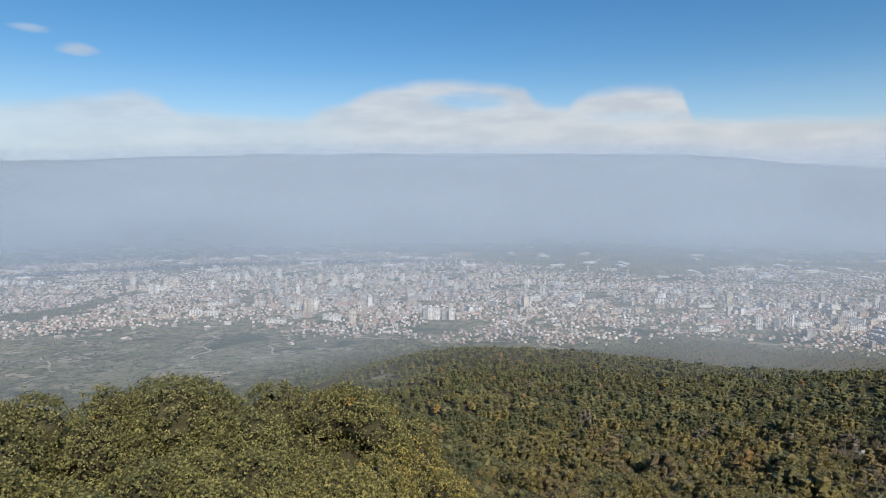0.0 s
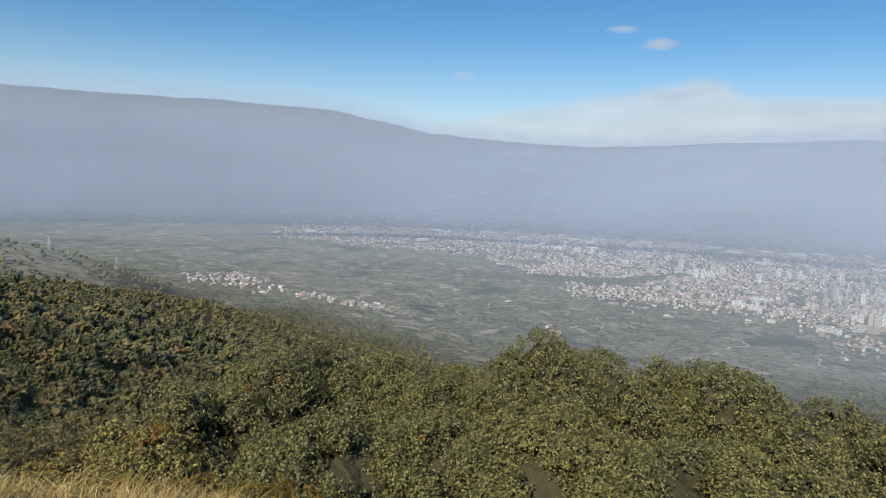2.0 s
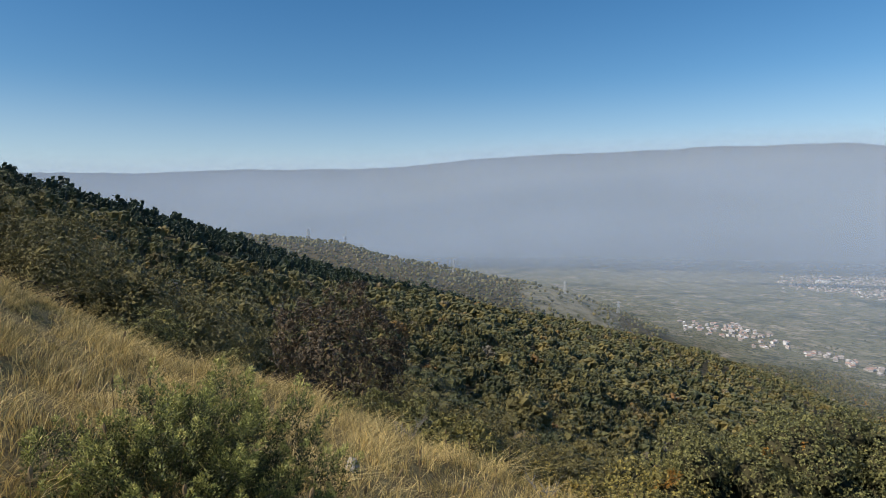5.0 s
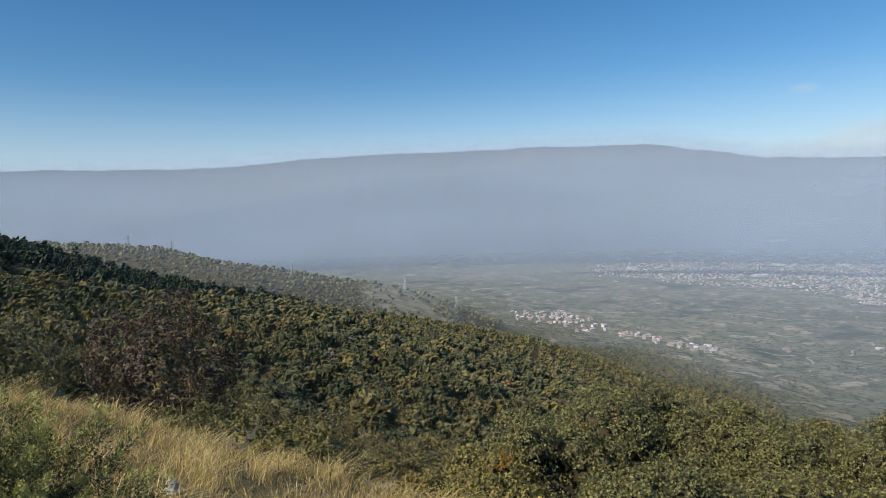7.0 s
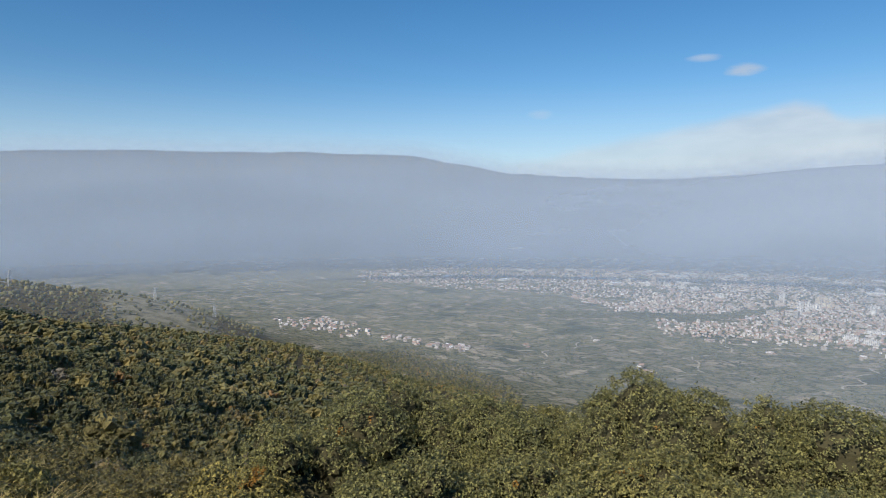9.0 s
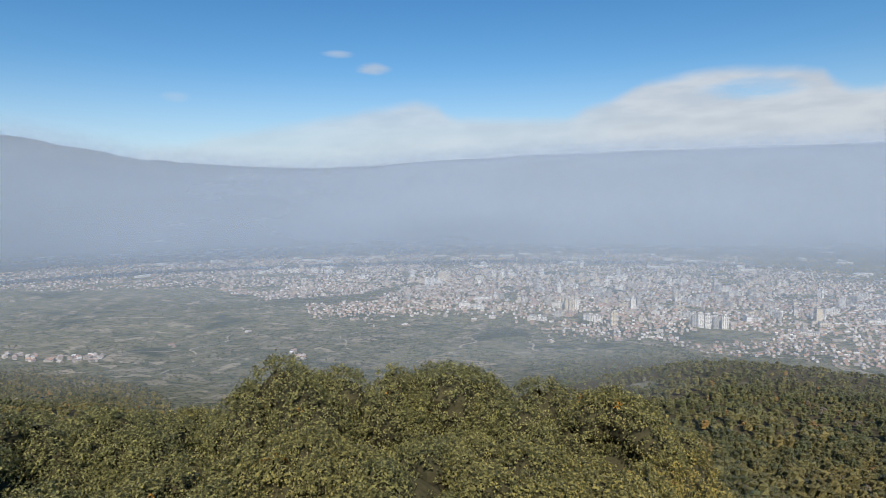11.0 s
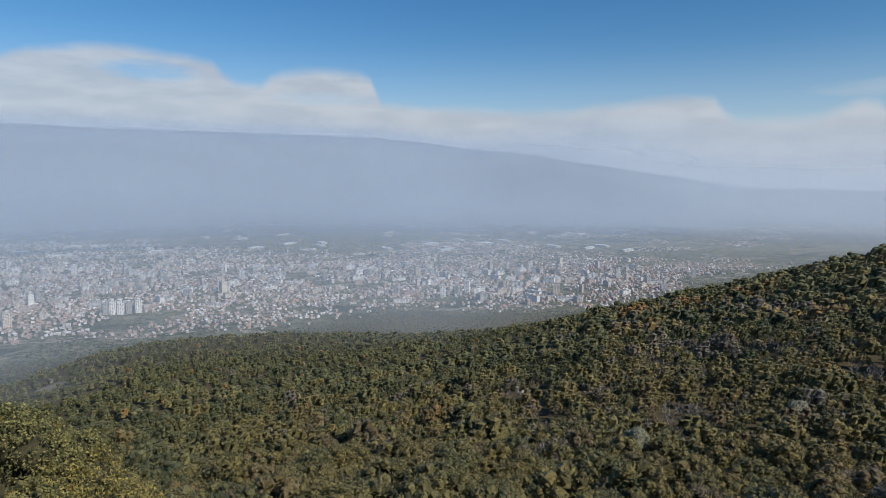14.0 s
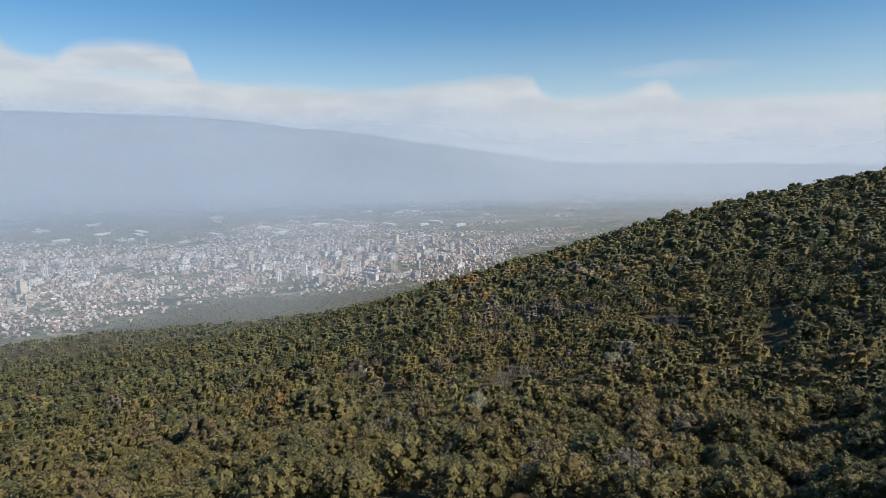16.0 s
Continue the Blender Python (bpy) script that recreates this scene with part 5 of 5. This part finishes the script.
def build_blocks():
    pale = plain_material("white_panel", (0.80, 0.78, 0.75), (0.70, 0.68, 0.65), 0.4, 0.85, 0.0, 0.3)
    warm = plain_material("cream_panel", (0.66, 0.58, 0.46), (0.55, 0.48, 0.40), 0.4, 0.85, 0.0, 0.3)
    grey = plain_material("grey_panel", (0.46, 0.44, 0.43), (0.36, 0.35, 0.34), 0.4, 0.85, 0.0, 0.3)
    brick = plain_material("pinkish_panel", (0.50, 0.36, 0.30), (0.42, 0.30, 0.26), 0.4, 0.85, 0.0, 0.3)
    protos = [block_thing(13, 12, 10, pale, "slim white ten-storey tower block"), block_thing(15, 13, 11, warm, "cream tower block of eleven storeys"), block_thing(30, 10, 5, pale, "long white slab of flats"),
              block_thing(25, 10, 4, warm, "cream slab of flats with flat roof"), block_thing(18, 11, 5, grey, "grey concrete block of flats"), block_thing(22, 10, 4, brick, "reddish low block of flats"),
              block_thing(11, 11, 8, grey, "slim grey tower block"), block_thing(42, 12, 3, pale, "long low white public building")]
    used = [0] * len(protos)

    def put(k, x, y, turn_):
        m = Matrix.Translation((x, y, float(height(x, y)))) @ Matrix.Rotation(turn_, 4, "Z")
        if used[k] == 0:
            protos[k].matrix_basis = m
        else:
            copy_thing(protos[k], m)
        used[k] += 1

    # landmarks: kind, bearing, degrees below the eye at the foot
    for k, b, e in ((0, -24.6, 7.95), (0, -24.1, 7.9), (1, -23.4, 7.45), (1, -23.0, 7.45), (1, -22.6, 7.45), (0, -18.5, 7.2), (0, -17.75, 7.25), (0, -17.0, 7.2), (2, -9.6, 7.95), (1, -9.5, 7.9),
                    (1, -12.4, 9.85), (1, -12.0, 10.1), (1, -11.6, 10.15), (0, -11.2, 10.0), (2, -21.2, 9.9), (2, -19.9, 10.0), (2, -36.3, 6.3), (1, -35.7, 6.25), (2, -34.6, 6.4), (2, -33.4, 6.5), (2, -32.4, 6.6),
                    (6, -1.4, 11.2), (0, -0.9, 11.2), (0, -0.3, 11.2), (6, 0.3, 11.15), (0, 1.0, 11.1), (2, 12.5, 9.05), (2, 7.7, 9.9), (3, 9.5, 8.65), (2, 8.6, 9.4), (2, 10.6, 8.9), (2, 19.3, 9.3), (6, 22.8, 10.8),
                    (5, 23.8, 10.85), (5, 24.5, 10.75), (0, 27.0, 10.9), (6, 28.3, 10.75), (0, 29.2, 10.55), (1, 32.2, 10.25), (1, 32.7, 10.3), (2, 33.7, 9.9), (7, 38.1, 11.1), (7, 39.4, 7.95), (1, 39.6, 7.9), (2, 40.4, 9.05),
                    (6, 44.9, 9.4), (7, 45.6, 9.3), (6, 48.7, 8.75), (3, 3.4, 8.3), (2, 5.2, 7.4), (3, 15.2, 8.7), (6, 16.4, 9.2), (2, 20.6, 8.5), (6, 35.2, 8.8), (2, 36.6, 9.5), (0, 42.6, 8.9), (3, 43.2, 8.1)):
        r = 298 / math.tan(radians(e))
        x, y = polar(b, r)
        put(k, float(x), float(y), radians(-b + rng.choice((-14, 6, 14))))
    n = 0
    while n < 235:
        b = rng.uniform(-32, 48)
        r = rng.uniform(1450, 2900)
        x, y = polar(b, r)
        want = math.exp(-((b + 2) / 17) ** 2 - ((r - 1950) / 380) ** 2) + 0.8 * math.exp(-((b - 33) / 12) ** 2 - ((r - 1850) / 300) ** 2) + 0.6 * math.exp(-((b + 20) / 8) ** 2 - ((r - 2350) / 250) ** 2)
        if rng.random() < want:
            k = int(rng.choice(8, p=(0.05, 0.03, 0.26, 0.22, 0.12, 0.12, 0.06, 0.14)))
            put(k, float(x), float(y), radians(rng.choice((12, 102, -12, -30)) + rng.normal() * 6))
            n += 1


build_blocks()


def build_low_blocks():
    """The many smaller flats and offices of the town, too far off to be told apart."""
    n = 440
    b, r = rng.uniform(-34, 49, n * 6), rng.uniform(1420, 3300, n * 6)
    want = np.exp(-((b + 2) / 18) ** 2 - ((r - 2050) / 430) ** 2) + 0.8 * np.exp(-((b - 33) / 13) ** 2 - ((r - 1850) / 330) ** 2) + 0.6 * np.exp(-((b + 24) / 10) ** 2 - ((r - 2500) / 450) ** 2)
    ok = np.nonzero((rng.random(n * 6) < want) & (green_belt(b, r) < 0.2))[0][:n]
    x, y = polar(b[ok], r[ok])
    z, n = height(x, y), len(ok)
    w, d, h = rng.uniform(4, 10, n), rng.uniform(3.0, 4.6, n), rng.choice((5.0, 7.5, 10.0, 13.0, 22.0), n, p=(0.34, 0.32, 0.2, 0.1, 0.04))
    w = np.where(h > 20, 4.5, w)
    a = np.radians(12 + 14 * np.round(waves(x, y, 700.0, 61) * 2) / 2) + np.where(rng.random(n) < 0.6, 0, math.pi / 2)
    box = np.array([[(-1, -1, 0), (1, -1, 0), (1, -1, 1), (-1, -1, 1)], [(1, -1, 0), (1, 1, 0), (1, 1, 1), (1, -1, 1)], [(1, 1, 0), (-1, 1, 0), (-1, 1, 1), (1, 1, 1)],
                    [(-1, 1, 0), (-1, -1, 0), (-1, -1, 1), (-1, 1, 1)], [(-1, -1, 1), (1, -1, 1), (1, 1, 1), (-1, 1, 1)]], float).reshape(-1, 3)
    lx, ly = box[None, :, 0] * w[:, None], box[None, :, 1] * d[:, None]
    v = np.stack([lx * np.cos(a)[:, None] - ly * np.sin(a)[:, None] + x[:, None], lx * np.sin(a)[:, None] + ly * np.cos(a)[:, None] + y[:, None], box[None, :, 2] * (h + 2)[:, None] + z[:, None] - 2], -1)
    ob = mesh_object("town_blocks", v.reshape(-1, 3), np.arange(n * 20).reshape(-1, 4), mat_house_wall, None, {"tint": ("FACE", np.repeat(rng.choice((0.02, 0.1, 0.3, 0.5, 0.96), n), 5))})
    tagged(ob, "pale flat-roofed blocks crowded in the middle of the town", "buildings", kind="stuff")


build_low_blocks()


def build_sheds():
    """Works and market halls on the plain beyond the town."""
    white = plain_material("sheet_metal_roof", (0.70, 0.71, 0.72), (0.58, 0.59, 0.60), 0.2, 0.6, 0.0, 0.3)
    root = new("warehouse")
    bm = bmesh.new()
    bmesh.ops.create_cube(bm, size=1.0, matrix=Matrix.Translation((0, 0, 3)) @ Matrix.Diagonal((60, 26, 8, 1)))
    part("wall", bm, mat_wall, root)
    w, rf = house_arrays(60, 26, 7.1, 2.6)
    v = rf.reshape(-1, 3)
    mesh_object("roof", v, np.arange(len(v)).reshape(-1, 4), white, root)
    tagged(root, "long pale warehouse with a low metal roof", "warehouse", "warehouses beyond the town")
    for k in range(120):
        b = rng.uniform(-62, 44)
        lo = float(np.interp(b, [-60, -40, 0, 15, 45], [2900, 2700, 2700, 2500, 2400]))
        r = rng.uniform(lo, 4100)
        x, y, z = surface(b, r)
        m = Matrix.Translation((x, y, z)) @ Matrix.Rotation(radians(rng.choice((12, 100)) + rng.normal() * 8), 4, "Z")
        if k == 0:
            root.matrix_basis = m
        else:
            copy_thing(root, m)


build_sheds()


# ---- masts on the hills, pale rock and track in the woods ----
mat_steel = plain_material("galvanised_steel", (0.50, 0.52, 0.54), (0.40, 0.42, 0.44), 0.5, 0.5, 0.0)


def build_pylon(bearing, r, tall):
    x, y, z = surface(bearing, r)
    root = new("pylon")

    def bar(bm, a, b, w):
        a, b = Vector(a), Vector(b)
        m = Matrix.Translation((a + b) / 2) @ (b - a).to_track_quat("Z", "Y").to_matrix().to_4x4() @ Matrix.Diagonal((w, w, (b - a).length, 1))
        bmesh.ops.create_cube(bm, size=1.0, matrix=m)

    base, waist = 2.6, 0.7
    for sx, sy in ((-1, -1), (1, -1), (1, 1), (-1, 1)):
        bm = bmesh.new()
        bar(bm, (sx * base, sy * base, -1), (sx * waist, sy * waist, tall), 0.35)
        part("leg", bm, mat_steel, root)
    for k in range(6):
        f0, f1 = k / 6, (k + 1) / 6
        w0, w1 = base + (waist - base) * f0, base + (waist - base) * f1
        bm = bmesh.new()
        for sgn in (-1, 1):
            bar(bm, (-w0, sgn * w0, tall * f0), (w1, sgn * w1, tall * f1), 0.22)
            bar(bm, (sgn * w0, w0, tall * f0), (sgn * w1, -w1, tall * f1), 0.22)
        part("brace", bm, mat_steel, root)
    for f, w in ((0.74, 4.5), (0.86, 3.8), (0.98, 3.0)):
        bm = bmesh.new()
        bar(bm, (-w, 0, tall * f), (w, 0, tall * f), 0.35)
        part("crossarm", bm, mat_steel, root)
    root.location = (x, y, z)
    root.rotation_euler = (0, 0, radians(-bearing + 25))
    tagged(root, "grey steel lattice power pylon on the wooded hill", "pylon", "pylons on the hills")


for row in ((-101.4, 1180, 26), (-88.5, 1130, 26), (-98.2, 1270, 24), (-78.6, 1190, 24), (-74.0, 1180, 22)):
    build_pylon(*row)
boulder(34.6, 201.0, (2.0, 0.9, 0.9), "pale rock face beside the forest track")
boulder(69.6, 215.0, (2.6, 1.4, 1.8), "pale stony ledge in the woods")
boulder(62.0, 405.0, (5.0, 2.0, 2.2), "pale rock outcrop on the wooded ridge")
boulder(-86.8, 425.0, (4.5, 2.5, 3.6), "pale rock outcrop at the top of the woods")


# ---- small things on the grass slope ----
mat_dead = plain_material("bleached_dead_wood", (0.30, 0.275, 0.24), (0.20, 0.18, 0.155), 20.0, 0.9, 0.3)
mat_stalk = plain_material("dry_brown_stalk", (0.16, 0.11, 0.06), (0.26, 0.19, 0.10), 30.0, 0.9, 0.2)


def dead_shrub(bearing, r, tall, label):
    """A leafless, forking little bush."""
    x, y, z = surface(bearing, r)
    root = new("dead_shrub")
    for k in range(7):
        cu = bpy.data.curves.new("twig", "CURVE")
        cu.dimensions, cu.bevel_depth, cu.bevel_resolution = "3D", 0.006, 1
        a = rng.uniform(0, 6.28)
        pts = [np.array([0.0, 0.0, -0.05])]
        for q in range(4):
            a += rng.normal() * 0.5
            pts.append(pts[-1] + np.array([math.cos(a) * 0.09, math.sin(a) * 0.09, tall / 4 * rng.uniform(0.7, 1.15)]))
        for start in (0, 1, 2):
            sp = cu.splines.new("POLY")
            line = pts[start:] if start == 0 else [pts[start], pts[start] + np.array([rng.normal() * 0.12, rng.normal() * 0.12, tall * 0.25])]
            sp.points.add(len(line) - 1)
            for q, v in enumerate(line):
                sp.points[q].co = (*v, 1)
                sp.points[q].radius = 1.0 - 0.22 * q
        cu.materials.append(mat_dead)
        ob = new("twig", cu)
        ob.parent = root
    root.location = (x, y, z)
    tagged(root, label, "shrub")


dead_shrub(-92.7, 10.2, 0.62, "bleached leafless shrub at the edge of the dry grass")
dead_shrub(-81.0, 9.0, 0.45, "small bleached leafless shrub in the dry grass")


def seed_stalk(bearing, r, tall):
    """A tall dry stem with a seed head."""
    x, y, z = surface(bearing, r)
    root = new("seed_stalk")
    lean = Vector((rng.normal() * 0.18, rng.normal() * 0.18, 1)).normalized()
    bm = bmesh.new()
    m = lean.to_track_quat("Z", "Y").to_matrix().to_4x4()
    bmesh.ops.create_cone(bm, segments=5, radius1=0.004, radius2=0.002, depth=tall, matrix=m @ Matrix.Translation((0, 0, tall / 2 - 0.02)))
    part("stem", bm, mat_stalk, root)
    bm = bmesh.new()
    bmesh.ops.create_icosphere(bm, subdivisions=1, radius=1.0, matrix=m @ Matrix.Translation((0, 0, tall)) @ Matrix.Diagonal((0.012, 0.012, 0.035, 1)))
    part("seed_head", bm, mat_stalk, root)
    root.location = (x, y, z)
    tagged(root, "tall dry brown stalk with a seed head in the grass", "stalk", "dry stalks in the grass")


for k in range(46):
    seed_stalk(rng.uniform(-122, -66), rng.uniform(3.0, 9.0), rng.uniform(0.35, 0.75))

for row in ((-98.0, 6.2, 0.05), (-94.0, 7.6, 0.07), (-103.5, 8.4, 0.10), (-101.0, 9.2, 0.06), (-88.0, 7.0, 0.05), (-112.0, 9.0, 0.09)):
    boulder(row[0], row[1], (row[2] * 0.7, row[2] * 0.5, row[2] * 0.4), "small grey stone lying in dry grass")

pale = leaf_material("silvery_foliage", [(0.0, (0.26, 0.26, 0.17)), (1.0, (0.32, 0.31, 0.20))], 0.3, 0.2, 0.5, 0.1, 2.0, 0.3)
for bearing, r in ((57.0, 152.0), (44.5, 118.0)):
    x, y, z = surface(bearing, r)
    t = tree_thing("tree", crown_template(rng, 900, 0.28, 14, 2.5, 7.6, 1.2, (18, 10), 0.6), limb_mesh(rng, 5.0, 0.12, 6, 1.4), pale, "pale silvery tree standing out of the oak woods", "tree", 0.5)
    t.location = (x, y, z)


# ---- dirt tracks and lone farm buildings on the plain ----
mat_track = plain_material("pale_dirt_track", (0.46, 0.40, 0.31), (0.36, 0.31, 0.24), 0.3, 0.95, 0.1)


def dirt_track(points, wide):
    """A winding pale track that follows the ground. points: bearing and distance."""
    pts = [Vector(surface(b, r)) for b, r in points]
    left, right = [], []
    fine = []
    for k in range(len(pts) - 1):
        a, b = pts[k], pts[k + 1]
        for q in range(12):
            f = q / 12
            g = a.lerp(b, f * f * (3 - 2 * f) * 0.4 + f * 0.6)
            side = Vector((-(b - a).y, (b - a).x, 0)).normalized() * math.sin(f * 6.28) * (b - a).length * 0.07
            fine.append(g + side)
    fine.append(pts[-1])
    verts, faces = [], []
    for k, c in enumerate(fine):
        d = fine[min(k + 1, len(fine) - 1)] - fine[max(k - 1, 0)]
        s = Vector((-d.y, d.x, 0)).normalized() * wide / 2
        for e in (c - s, c + s):
            verts.append((e.x, e.y, float(height(e.x, e.y)) + 0.45))
        if k:
            faces.append((2 * k - 2, 2 * k - 1, 2 * k + 1, 2 * k))
    ob = mesh_object("dirt_track", np.array(verts), np.array(faces), mat_track)
    tagged(ob, "pale winding dirt track between fields", "track", kind="structure")


dirt_track(((-21.6, 1215), (-20.2, 1290), (-20.9, 1330), (-19.4, 1390), (-20.3, 1440)), 4.5)
dirt_track(((-47.5, 1150), (-44.5, 1230), (-45.2, 1330), (-42.0, 1420), (-41.0, 1560)), 3.6)
dirt_track(((-34.0, 1190), (-31.5, 1250), (-32.5, 1350), (-29.5, 1500), (-30.5, 1700)), 3.6)
dirt_track(((-14.5, 1200), (-15.5, 1290), (-13.2, 1330), (-13.8, 1420)), 4.0)
dirt_track(((-70.5, 1340), (-68.0, 1450), (-63.0, 1500), (-57.0, 1440), (-51.0, 1370), (-46.0, 1340)), 4.0)
dirt_track(((-60.0, 1750), (-52.0, 1820), (-46.0, 1780), (-38.0, 1860), (-30.0, 1760)), 4.5)
dirt_track(((-9.0, 1330), (-4.0, 1290), (2.0, 1260), (8.0, 1290)), 4.0)


def farm(bearing, r, count):
    for k in range(count):
        x, y, z = surface(bearing + rng.normal() * 0.35, r + rng.normal() * 12)
        h = house_thing(rng.uniform(8, 13), 6.5, rng.uniform(3, 4.2), 1.7, "pale farm building with tiled roof among fields")
        h.matrix_basis = Matrix.Translation((x, y, z)) @ Matrix.Rotation(rng.uniform(0, 3.1), 4, "Z")
        h["group"] = "farm buildings on the plain"


for row in ((-35.8, 1205, 4), (-36.9, 1240, 2), (-20.6, 1500, 3), (-26.0, 1460, 3), (-13.5, 1290, 2), (-40.5, 1500, 3), (-31.0, 1560, 4), (-7.5, 1340, 3), (-46.5, 1400, 2)):
    farm(*row)
